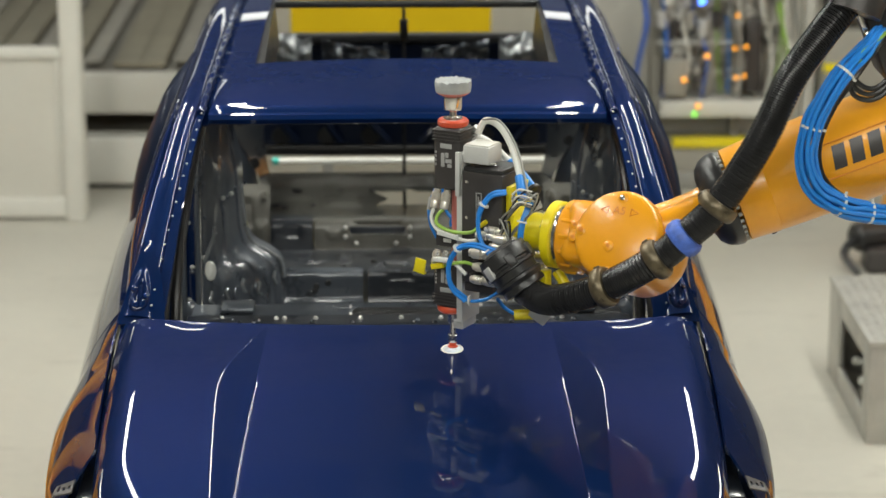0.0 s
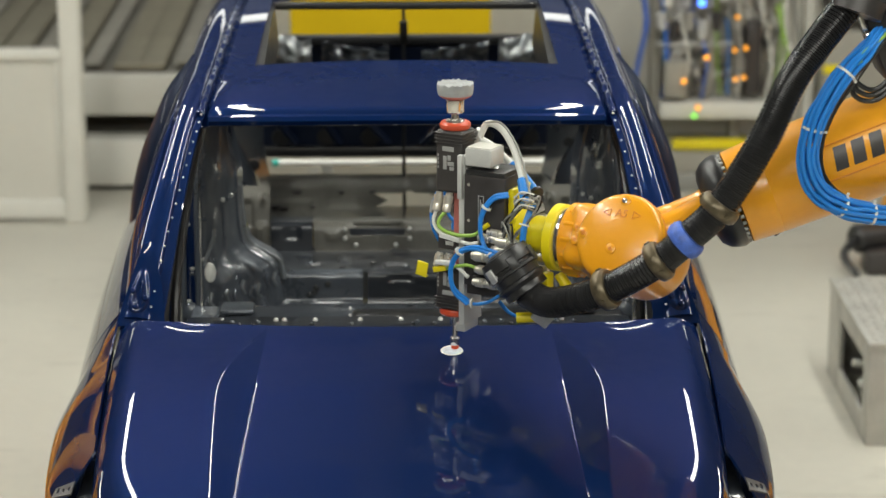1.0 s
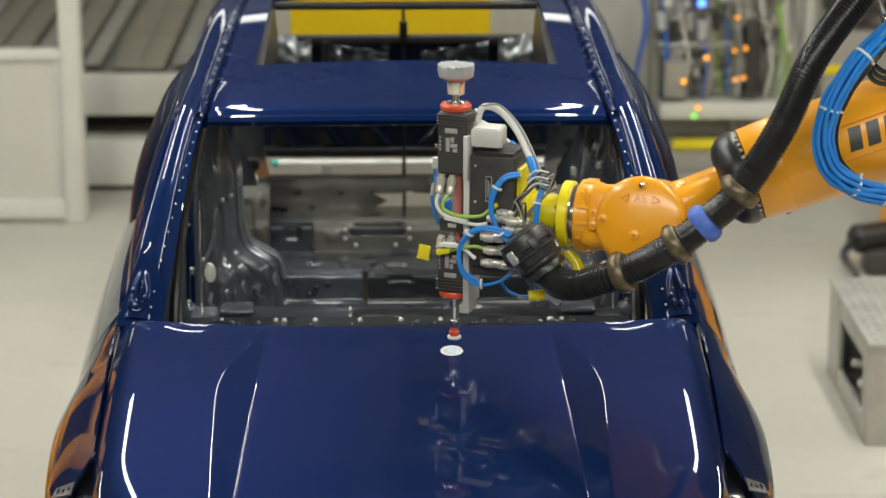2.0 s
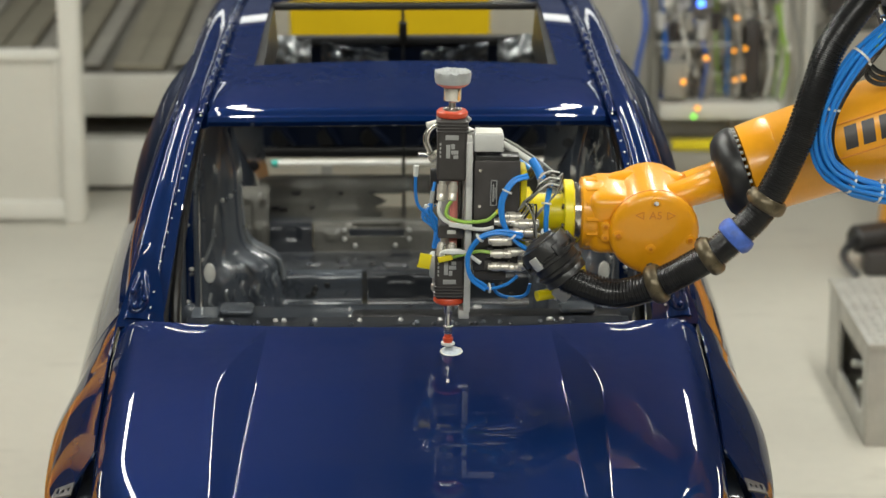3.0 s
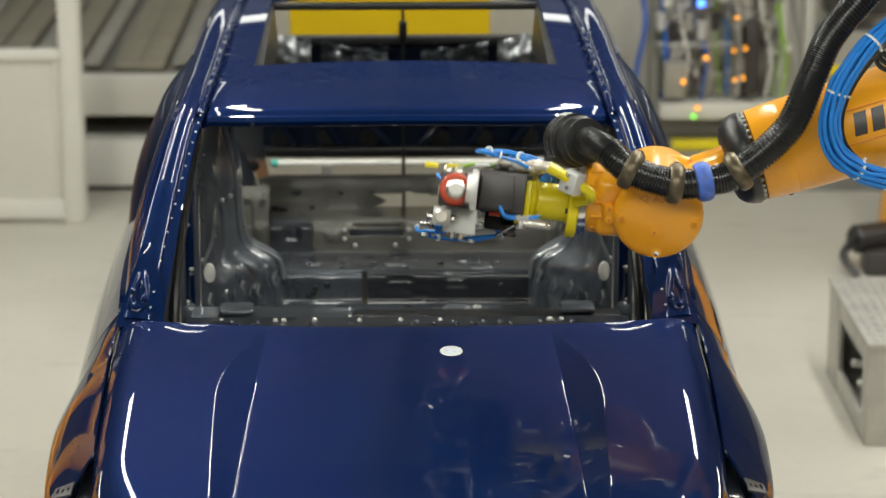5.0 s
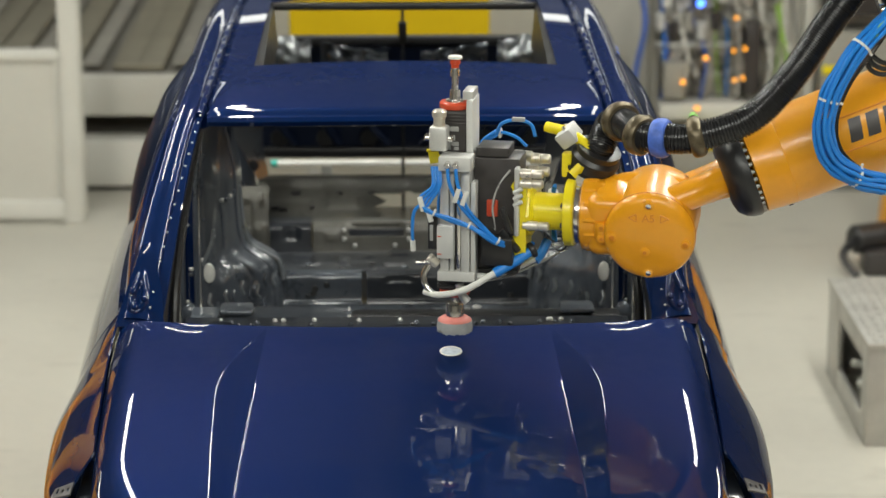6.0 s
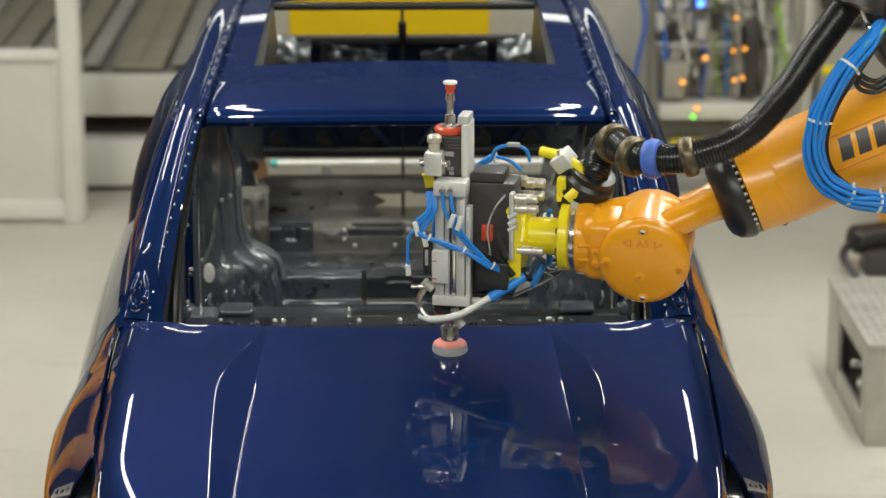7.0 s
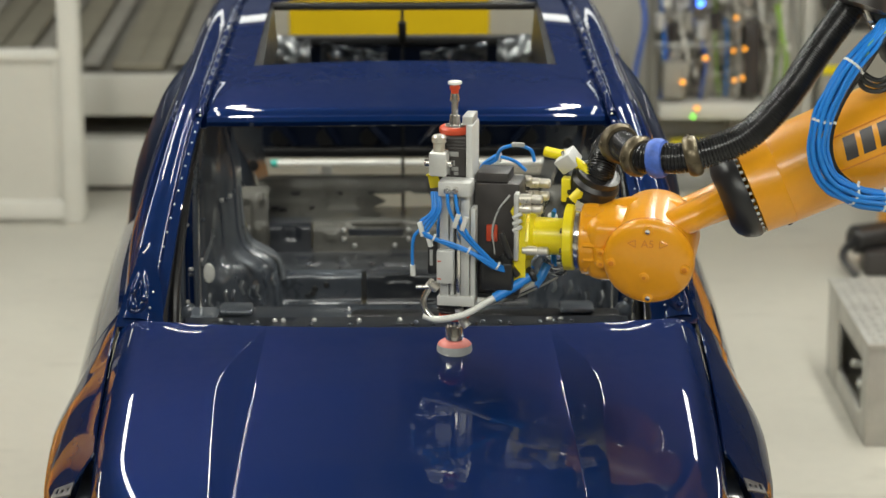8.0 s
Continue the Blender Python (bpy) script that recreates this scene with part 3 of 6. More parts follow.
def car_frame(car, s):
    """Side frame: A pillar, roof rail and rear pillar as one pressed ring with stepped flanges."""
    bm = new_bm()
    section = [(0.064, -0.032), (0.062, -0.029), (0.045, -0.027), (0.043, -0.019), (0.041, -0.016), (0.038, -0.0145), (0.031, -0.0100), (0.023, -0.0068), (0.014, -0.0052), (0.006, -0.0052), (0.002, -0.0057), (-0.001, -0.0063), (-0.004, -0.0075), (-0.006, -0.0095),
               (-0.020, -0.026), (-0.022, -0.0275), (-0.0245, -0.028), (-0.027, -0.030), (-0.046, -0.056), (-0.050, -0.065), (-0.02, -0.078), (0.03, -0.06)]
    n = 90
    rings = []
    for i in range(n + 1):
        y = 1.43 + (4.30 - 1.43) * i / n
        x, z = rail_at(y)
        narrow = 1.0 + 0.5 * ease(2.0, 1.45, y)
        # at the windscreen the frame leans back, so its section lies square to the slope
        x2, z2 = rail_at(y + 0.02)
        slope = math.atan2(z2 - z, 0.02)
        ring = []
        for a, b in section:
            inset = a * narrow if a > 0 else a * (1 - 0.6 * ease(1.75, 1.45, y))
            ring.append(bm.verts.new(Vector((s * (x - inset), y - b * math.sin(slope) * 1.0, z + b * math.cos(slope)))))
        rings.append(ring)
    m = len(section)
    for a, b in zip(rings, rings[1:]):
        for k in range(m):
            bm.faces.new((a[k], a[(k + 1) % m], b[(k + 1) % m], b[k]))
    bm.faces.new(rings[0]), bm.faces.new(list(reversed(rings[-1])))
    f = part("side_frame", bm, PAINT, car, "blue pillar and roof rail pressing", angle=40)
    # foot plate of the pillar with a drop-shaped pressing
    bm = new_bm()

    def foot(i, j):
        u, v = i / 24, j / 26
        z = 1.405 + 0.185 * v
        inner = 0.640 + 0.045 * v ** 0.8 - 0.012 * math.sin(v * math.pi)
        outer = 0.768 - 0.062 * v
        d = math.hypot((u - 0.62) / 0.26, (v - 0.36) / (0.34 if v > 0.36 else 0.24))
        return Vector((s * (inner + (outer - inner) * u), 1.425 + 0.14 * v + 0.02 * (1 - u) - 0.012 * ease(1.0, 0.72, d) + 0.009 * ease(0.6, 0.35, d), z))
    g = part("pillar_foot", sheet(bm, foot, 24, 26, 0.004), PAINT, f, "blue pillar foot with a pressed hollow", angle=60)
    bm = new_bm()
    for gx, gy, gz in ((0.716, 1.452, 1.452), (0.722, 1.462, 1.492), (0.690, 1.45, 1.475)):
        lathe(bm, [(0, 0.009), (0.004, 0.009), (0.006, 0.006), (0.009, 0.005), (0.009, 0.001)], pose(s * gx, gy, gz, 60, 0, 0), 12)
    part("hinge_bolt", bm, PAINT, g)
    # spot welds along the flange
    bm = new_bm()
    for k in range(16):
        y = 1.47 + 0.58 * k / 15
        x, z = rail_at(y)
        lathe(bm, [(0, 0.0032), (0.002, 0.0025), (0.0025, 0.001)], pose(s * (x - 0.060), y - 0.014, z - 0.016, 38, 0, 0), 8)
    tagged(part("weld_spots", bm, ALU_PALE, f, "pale sealer dots along the flange"), kind="stuff")
    # lumpy sealer bead in the roof ditch
    bm = new_bm()
    pts = []
    for k in range(60):
        y = 2.06 + 1.5 * k / 59
        x, z = rail_at(y)
        pts.append((s * (x - 0.053 + 0.004 * noise.noise((k * 0.9, 0, s))), y, z - 0.024 + 0.005 * noise.noise((k * 0.7, 3, s))))
    part("ditch_sealer", cable(bm, pts, 0.011, 8, 2), PAINT, f, angle=80)
    # centre pillar
    bm = new_bm()
    x, z = rail_at(2.62)
    cable(bm, [(s * (x - 0.01), 2.64, z - 0.06), (s * 0.70, 2.58, 1.72), (s * 0.79, 2.54, 1.40), (s * 0.80, 2.52, 0.65)], 0.055, 12)
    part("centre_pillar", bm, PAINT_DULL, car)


def roof_z(x, y):
    r, z = rail_at(y)
    return z - 0.012 + 0.018 * (1 - (x / 0.55) ** 2) * ease(1.9, 2.8, y) + 0.008 * (1 - (x / 0.55) ** 2)


def car_roof(car):
    bm = new_bm()
    ys = [2.035, 2.05, 2.06, 2.068, 2.076] + [2.076 + 0.374 * k / 6 for k in range(1, 7)] + [2.45 + 0.77 * k / 10 for k in range(1, 11)] + [3.22 + 0.72 * k / 10 for k in range(1, 11)]
    dips = {0: -0.024, 1: -0.006, 2: -0.001}
    xs = [-0.57, -0.555, -0.54, -0.50, -0.455] + [-0.455 + 0.91 * k / 14 for k in range(1, 14)] + [0.455, 0.50, 0.54, 0.555, 0.57]
    edge = {0: -0.020, 1: -0.016, 2: 0.0}

    def point(i, j):
        y = ys[j]
        r = rail_at(y)[0] - 0.058
        x = xs[i] / 0.57 * r
        z = roof_z(x, y) + dips.get(j, 0) + edge.get(min(i, len(xs) - 1 - i), 0)
        yy = y + (0.05 * (abs(x) / 0.57) ** 2 if j < 5 else 0.05 * (abs(x) / 0.57) ** 2 * max(0, 1 - (y - 2.09) / 0.36))
        return Vector((x, yy - 0.012 if j < 11 else y, z))
    sheet(bm, point, len(xs) - 1, len(ys) - 1, 0.01, keep=lambda c: not (abs(c.x) < 0.44 and 2.44 < c.y < 3.21))
    roof = part("roof", bm, PAINT, car, "blue roof with an open sunroof aperture", angle=45)
    bm = new_bm()
    for a, b in (((-0.44, 2.455), (0.44, 2.47)), ((-0.44, 3.20), (0.44, 3.23))):
        box(bm, (a[0], a[1], roof_z(0.3, a[1]) - (0.075 if a[1] < 3 else 0.042)), (b[0], b[1], roof_z(0.4, a[1]) - 0.012), 0.006)
    for sx in (-1, 1):
        stops = [2.46 + 0.0372 * k for k in range(21)]
        for y0, y1 in zip(stops, stops[1:]):
            quad = [bm.verts.new((sx * x, y, roof_z(0.42, y) - d)) for y in (y0, y1) for x, d in ((0.424, 0.018), (0.456, 0.014), (0.456, 0.15), (0.412, 0.15))]
            for i in range(4):
                j = (i + 1) % 4
                bm.faces.new((quad[i], quad[j], quad[j + 4], quad[i + 4]))
    bmesh.ops.remove_doubles(bm, verts=bm.verts[:], dist=0.0002)
    bmesh.ops.recalc_face_normals(bm, faces=bm.faces[:])
    part("sunroof_frame", bm, BLACK, roof, "black sunroof frame")
    # header rail over the windscreen
    bm = new_bm()
    cable(bm, [(-0.56, 2.085, 1.81), (-0.3, 2.05, 1.818), (0, 2.04, 1.822), (0.3, 2.05, 1.818), (0.56, 2.085, 1.81)], 0.018, 8)
    part("header_rail", bm, PAINT, roof)


def pressed(profile, x0, x1, feats, rows=26, keep=None):
    """Sheet-metal pressing: a rounded profile of (y, z) swept from x0 to x1, with raised and sunk pads (x, place along, half sizes, height)."""
    path = smooth_path([(0, y, z) for y, z in profile], 8)
    run = np.cumsum([0.0] + [(b - a).length for a, b in zip(path, path[1:])])
    cols = max(12, int((x1 - x0) / 0.009))

    def at(f):
        return Vector([float(np.interp(f * run[-1], run, [p[k] for p in path])) for k in range(3)])

    def point(i, j):
        x, f = x0 + (x1 - x0) * i / cols, j / rows
        p, d = at(f), at(min(f + 0.02, 1)) - at(max(f - 0.02, 0))
        n = Vector((0, -d.z, d.y)).normalized()
        h = 0.0
        for cx, cf, hx, hf, up in feats:
            q = max(abs(x - cx) / hx, abs(f - cf) / hf)
            h += up * ease(1.0, 0.65, q)
        return Vector((x, p.y, p.z)) + n * h
    return sheet(new_bm(), point, cols, rows, 0.0, keep)


def car_interior(car):
    """Bare primed floor, cross members, bulkheads and inner side panels."""
    inner = part("floor_pan", box(new_bm(), (-0.74, 0.9, 0.62), (0.74, 4.15, 0.66), 0.01), PRIMER_SHADED, car, "primed floor pan")
    part("bulkhead", box(new_bm(), (-0.66, 1.30, 0.70), (0.66, 1.36, 1.36), 0.02), PRIMER_SHADED, inner)
    part("cowl_panel", box(new_bm(), (-0.70, 1.36, 1.24), (0.70, 1.50, 1.375), 0.03), PRIMER_SHADED, inner, "cowl panel under the windscreen, darkened as shade")
    rng = random.Random(8)

    def plugs(c, n, w, y0, z0, z1):
        for k in range(n):
            x = -w + 0.05 + (2 * w - 0.1) * rng.random()
            part("hole_plug", lathe(new_bm(), [(0, 0.010), (0.003, 0.010), (0.005, 0.006)], pose(x, y0 - 0.002, z0 + (z1 - z0) * rng.random(), 90, 0, 0), 12), (BLACK, PRIMER_SHADED, BLACK)[k % 3], c)

    def scatter(n, x0, x1, h=0.006):
        return [(x0 + (x1 - x0) * rng.random(), 0.1 + 0.8 * rng.random(), 0.012 + 0.04 * rng.random(), 0.05 + 0.12 * rng.random(), h * rng.uniform(-1, 1)) for k in range(n)]

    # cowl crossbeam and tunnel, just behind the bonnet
    c = part("cross_member", pressed([(1.75, 1.10), (1.75, 1.265), (1.77, 1.285), (1.90, 1.285)], -0.62, 0.62, scatter(16, -0.6, 0.6)), PRIMER_SHADED, inner)
    c = part("cross_member", pressed([(2.00, 1.05), (2.00, 1.225), (2.015, 1.245), (2.12, 1.25)], -0.62, -0.17, scatter(9, -0.6, -0.2)), PRIMER, inner)
    plugs(c, 4, 0.6, 2.0, 1.2, 1.24)
    part("tunnel_bracket", box(new_bm(), (-0.165, 2.01, 1.0), (0.62, 2.12, 1.246), 0.02), BLACK, c, "black tunnel bracket")
    # front floor with pressed pads
    c = part("floor_panel", pressed([(2.12, 1.10), (2.3, 1.105), (2.45, 1.108), (2.60, 1.115)], -0.62, 0.62, scatter(34, -0.6, 0.6, 0.012), 40), PRIMER, inner)
    # heel board: two pressings with a gap between, the right one in shaded primer
    for x0, x1, m in ((-0.60, -0.138, PRIMER), (-0.122, 0.60, PRIMER_SHADED)):
        h = part("heel_board", pressed([(2.585, 1.10), (2.592, 1.12), (2.60, 1.13), (2.605, 1.19), (2.615, 1.207), (2.64, 1.212)], x0, x1, scatter(8, x0, x1, 0.004)), m, inner, "grey primed heel board")
    plugs(inner, 7, 0.55, 2.6, 1.135, 1.18)
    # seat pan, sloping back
    c = part("seat_pan", pressed([(2.64, 1.206), (2.75, 1.196), (2.90, 1.182), (2.985, 1.174)], -0.60, 0.60, scatter(18, -0.58, 0.58, 0.008) + [(-0.2, 0.5, 0.02, 0.2, 0.01), (-0.33, 0.6, 0.03, 0.2, -0.01)]), PRIMER_SHADED, inner)
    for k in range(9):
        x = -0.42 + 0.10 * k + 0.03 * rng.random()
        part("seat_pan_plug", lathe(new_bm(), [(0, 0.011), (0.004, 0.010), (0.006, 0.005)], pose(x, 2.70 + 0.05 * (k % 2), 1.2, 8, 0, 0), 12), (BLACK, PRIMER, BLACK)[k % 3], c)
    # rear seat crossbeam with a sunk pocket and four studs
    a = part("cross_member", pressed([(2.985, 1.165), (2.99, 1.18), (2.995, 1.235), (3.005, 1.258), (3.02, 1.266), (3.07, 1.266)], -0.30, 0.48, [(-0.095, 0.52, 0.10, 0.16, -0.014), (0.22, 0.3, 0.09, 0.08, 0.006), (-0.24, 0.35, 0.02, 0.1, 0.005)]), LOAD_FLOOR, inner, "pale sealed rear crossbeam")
    part("cross_member_end", pressed([(2.97, 1.16), (2.975, 1.19), (2.98, 1.25), (3.0, 1.268), (3.07, 1.268)], -0.44, -0.305, [(-0.37, 0.4, 0.03, 0.12, -0.006)]), PRIMER_SHADED, a)
    part("pocket_plate", box(new_bm(), (-0.185, 2.996, 1.208), (-0.005, 3.003, 1.247), 0.004), PRIMER_SHADED, a)
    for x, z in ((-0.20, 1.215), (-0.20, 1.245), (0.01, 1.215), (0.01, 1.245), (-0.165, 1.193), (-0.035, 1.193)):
        part("glint_stud", lathe(new_bm(), [(0, 0.008), (0.005, 0.008), (0.008, 0.004), (0.009, 0.0)], pose(x, 2.992, z, 90, 0, 0), 10), ALU, a)
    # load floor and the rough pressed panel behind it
    part("load_floor", pressed([(3.07, 0.98), (3.4, 0.975), (3.8, 0.975), (4.08, 0.97)], -0.62, 0.62, scatter(20, -0.6, 0.6, 0.01)), PRIMER_SHADED, inner)
    feats = scatter(26, -0.58, 0.58, 0.009) + [(-0.42, 0.55, 0.10, 0.15, -0.012), (-0.22, 0.6, 0.07, 0.12, 0.010), (0.35, 0.55, 0.12, 0.15, -0.012)]

    def ragged(q):
        low = 3.62 + 0.10 * ease(-0.32, -0.22, q.x) + 0.03 * math.sin(q.x * 17)
        arch = abs(q.x - 0.04) < 0.13 + 0.02 * math.sin(q.y * 40) and q.y < 3.97
        return q.y > low and not arch
    r = part("rear_panel", pressed([(3.5, 1.085), (3.62, 1.095), (3.85, 1.108), (4.0, 1.12), (4.04, 1.142), (4.06, 1.155), (4.10, 1.158)], -0.60, 0.60, feats, 44, ragged), LOAD_FLOOR, inner, "sealed rear panel with ragged edge")
    # black sheet below the ragged edge stands in for the recess's shade
    part("recess_shade", box(new_bm(), (-0.60, 3.55, 1.02), (0.60, 4.12, 1.03)), BLACK, r)
    for x, y, q in ((-0.395, 3.98, 0.018), (-0.24, 3.98, 0.016), (-0.465, 3.82, 0.016), (-0.435, 3.80, 0.016), (-0.27, 3.85, 0.012), (-0.33, 3.82, 0.010), (0.28, 3.97, 0.017), (0.40, 3.84, 0.018), (0.45, 3.97, 0.014), (-0.12, 3.98, 0.012)):
        part("access_hole", lathe(new_bm(), [(-0.004, q), (0.004, q), (0.006, q * 0.6)], pose(x, y, 1.108 + 0.075 * (y - 3.85), 4, 0, 0), 14), BLACK, r)
    # small raised blobs strewn over the front floor as painted glints
    for k in range(26):
        x, y = -0.56 + 1.12 * rng.random(), 2.36 + 0.2 * rng.random()
        part("floor_glint", lathe(new_bm(), [(0, 0.011), (0.006, 0.010), (0.010, 0.006), (0.011, 0.0)], pose(x, y, 1.108) @ Matrix.Diagonal((1.5, 1, 1.2, 1)), 10), (PRIMER_LIT, PRIMER, ALU)[k % 3], inner)
    # extra studs strewn over the members to stand in for glints
    for n in range(30):
        x = -0.56 + 1.12 * rng.random()
        bm = lathe(new_bm(), [(0, 0.007), (0.006, 0.007), (0.010, 0.004), (0.011, 0.0)], pose(x, 1.86 - 0.02 * (n % 3), 1.284, 0, 0, 0), 10)
        part("glint_stud", bm, (ALU, PRIMER, PRIMER_SHADED)[n % 3], inner)
    for n in range(14):
        x = -0.50 + 0.085 * n + 0.04 * rng.random()
        bm = lathe(new_bm(), [(0, 0.008), (0.005, 0.008), (0.010, 0.004), (0.011, 0.0)], pose(x, 1.996, 1.20 + 0.03 * rng.random(), 90, 0, 0), 10)
        part("glint_stud", bm, (ALU, PRIMER)[n % 2], inner)
    for s in (-1, 1):
        part("seat_mount", box(new_bm(), (s * 0.44, 2.02, 1.25), (s * 0.54, 2.11, 1.270), 0.012), PRIMER, inner)
        part("belt_tower", box(new_bm(), (s * 0.52, 2.66, 1.1), (s * 0.60, 2.74, 1.27), 0.02), PRIMER, inner)
    for s in (-1, 1):
        inner_side(inner, s, rng)


def inner_side(inner, s, rng):
    """Door aperture seal, centre pillar trim side, wheelhouse and rear pillar pressings."""
    part("aperture_seal", cable(new_bm(), [(s * 0.69, 1.72, 1.05), (s * 0.69, 1.80, 1.35), (s * 0.655, 2.02, 1.62), (s * 0.61, 2.2, 1.78)], 0.030, 10), BLACK, inner, "black aperture seal")
    part("seal_lip", cable(new_bm(), [(s * 0.645, 1.78, 1.05), (s * 0.648, 1.86, 1.35), (s * 0.625, 2.05, 1.60), (s * 0.60, 2.2, 1.76)], 0.014, 10), BLACK, inner)

    # upright profile: two grey ridges with a blue strip between
    col = part("side_column", box(new_bm(), (s * 0.622, 2.262, 0.98), (s * 0.656, 2.272, 1.60), 0.003), PAINT, inner, "blue painted column strip")
    for x in (0.660, 0.618):
        part("column_ridge", cable(new_bm(), [(s * x, 2.255, 0.98), (s * x, 2.255, 1.3), (s * (x - 0.004), 2.26, 1.60), (s * (x - 0.02), 2.29, 1.74)], 0.0085, 10), PRIMER, col)
    for z in (1.20, 1.225, 1.31, 1.325, 1.46):
        part("clip", lathe(new_bm(), [(0, 0.006), (0.003, 0.006), (0.006, 0.003), (0.0065, 0.0)], pose(s * (0.652 - 0.02 * rng.random()), 2.258, z, 90, 0, 0) @ Matrix.Diagonal((1.3, 1, 1, 1)), 10), (ALU, PRIMER)[int(z * 100) % 2], col)
    part("column_foot", lathe(new_bm(), [(0, 0.022), (0.008, 0.020), (0.014, 0.012), (0.015, 0.003)], pose(s * 0.64, 2.25, 1.195, 80, 0, 0) @ Matrix.Diagonal((1.1, 1.3, 1, 1)), 16), PRIMER, col)

    # smooth side pressing that ends in a rounded S-shaped edge
    def edge_x(z):
        return spline(z, [1.0, 1.16, 1.21, 1.26, 1.285, 1.315, 1.36, 1.45, 1.56, 1.70, 1.80], [0.37, 0.375, 0.382, 0.395, 0.43, 0.478, 0.497, 0.507, 0.512, 0.54, 0.56])

    def side(i, j):
        u, v = i / 40, j / 64
        z = 1.0 + 0.80 * v
        lip = ease(0.90, 1.0, u)
        x = 0.608 + (edge_x(z) - 0.608) * u
        y = 2.27 + 0.32 * u ** 1.3 - 0.022 * math.sin(min(1, max(0, (u - 0.84) / 0.16)) * math.pi) + 0.05 * lip
        y += 0.016 * ease(0.02, -0.02, z - 1.535) * ease(0.0, 0.1, u) * ease(0.75, 0.6, u)
        y -= 0.020 * ease(1.0, 0.5, math.hypot((u - 0.22) / 0.26, (z - 1.62) / 0.07))
        y += 0.014 * ease(1.0, 0.7, math.hypot((u - 0.40) / 0.14, (z - 1.40 - 0.15 * (u - 0.4)) / 0.10))
        y += (0.026 * noise.noise((u * 5, z * 14, s)) + 0.012 * noise.noise((u * 13, z * 40, s))) * ease(1.33, 1.22, z) * ease(1.0, 0.85, u)
        y += 0.008 * noise.noise((u * 6, z * 11, s + 4)) * ease(1.3, 1.4, z) * ease(1.0, 0.8, u)
        return Vector((s * x, y, z))
    p = part("side_pressing", sheet(new_bm(), side, 40, 64, 0.004), PRIMER, inner, "glossy grey primed side pressing", angle=80)
    rim = [(s * edge_x(z), 2.575, z) for z in (1.20, 1.24, 1.262, 1.285, 1.31, 1.35, 1.40, 1.45, 1.50)]
    # lighter tubes along the edge and creases paint in their highlights
    part("edge_flange", cable(new_bm(), rim, 0.0075, 10, 5), PRIMER_LIT, p, "rounded flange edge with a painted highlight")
    part("highlight_fold", cable(new_bm(), [(s * 0.600, 2.262, 1.335), (s * 0.585, 2.268, 1.375), (s * 0.572, 2.275, 1.405), (s * 0.568, 2.28, 1.44)], 0.006, 8, 4), PRIMER_LIT, p)
    part("highlight_fold", cable(new_bm(), [(s * 0.50, 2.49, 1.235), (s * 0.46, 2.54, 1.262), (s * 0.43, 2.565, 1.25)], 0.007, 8, 4), PRIMER_LIT, p)
    part("oval_plug", lathe(new_bm(), [(0, 0.019), (0.006, 0.018), (0.009, 0.012)], pose(s * 0.582, 2.262, 1.312, 90, 0, 0) @ Matrix.Diagonal((0.9, 1.6, 1, 1)), 20), WHITE, p, "white oval plug")
    for k, (x, z) in enumerate(((0.527, 1.502), (0.538, 1.499), (0.548, 1.503), (0.516, 1.508), (0.572, 1.41), (0.596, 1.47), (0.60, 1.35), (0.582, 1.27))):
        part("glint_stud", lathe(new_bm(), [(0, 0.007), (0.004, 0.007), (0.008, 0.004), (0.009, 0.0)], pose(s * x, 2.262 + 0.26 * ((0.608 - x) / 0.11) ** 1.3, z, 90, 0, 0), 10), (ALU, PRIMER)[k % 2], p)
    # short pale strips added low on the side as painted glints
    for k in range(9):
        x, z = 0.40 + 0.022 * k, 1.20 - 0.010 * (k % 4) + 0.02 * rng.random()
        y = 2.262 + 0.26 * ((0.608 - x) / 0.21) ** 1.3
        part("side_glint", cable(new_bm(), [(s * x, y - 0.012, z), (s * (x + 0.008), y - 0.022, z + 0.012 + 0.02 * rng.random()), (s * (x + 0.004), y - 0.010, z + 0.04)], 0.0055, 8, 4), (PRIMER_LIT, PRIMER)[k % 2], p)
    # hanging bracket and rear quarter pressing behind the edge
    part("quarter_bracket", pressed([(2.95, 1.16), (2.93, 1.24), (2.94, 1.31), (2.96, 1.36), (3.0, 1.39)], min(s * 0.44, s * 0.53), max(s * 0.44, s * 0.53), [(s * 0.47, 0.3, 0.018, 0.2, 0.012), (s * 0.51, 0.6, 0.02, 0.2, -0.012), (s * 0.46, 0.8, 0.012, 0.08, 0.012)]), LOAD_FLOOR, inner, "sealed quarter bracket")

    def house(i, j):
        u, v = i / 14, j / 14
        a = v * math.pi
        bulge = math.sin(a) ** 0.8
        return Vector((s * (0.68 - 0.20 * bulge * (0.35 + 0.65 * math.sin(u * math.pi))), 2.95 + 1.05 * u, 0.85 + 0.62 * v))
    part("wheelhouse", sheet(new_bm(), house, 14, 14, 0.004), PRIMER, inner, "grey primed wheelhouse", angle=80)

    def cpillar(i, j):
        u, v = i / 10, j / 12
        return Vector((s * (0.66 - 0.16 * u + 0.02 * math.sin(v * 7)), 3.62 + 0.45 * u, 1.16 + 0.66 * v))
    c = part("rear_pillar_panel", sheet(new_bm(), cpillar, 10, 12, 0.004), PRIMER, inner, "grey primed rear pillar panel", angle=80)
    for n in range(5):
        bm = lathe(new_bm(), [(0, 0.02), (0.006, 0.018), (0.007, 0.01)], pose(s * (0.61 - 0.09 * rng.random()), 3.66 + 0.03 * n, 1.3 + 0.07 * n, 90, 0, s * 20), 14)
        part("access_hole", bm, BLACK, c)

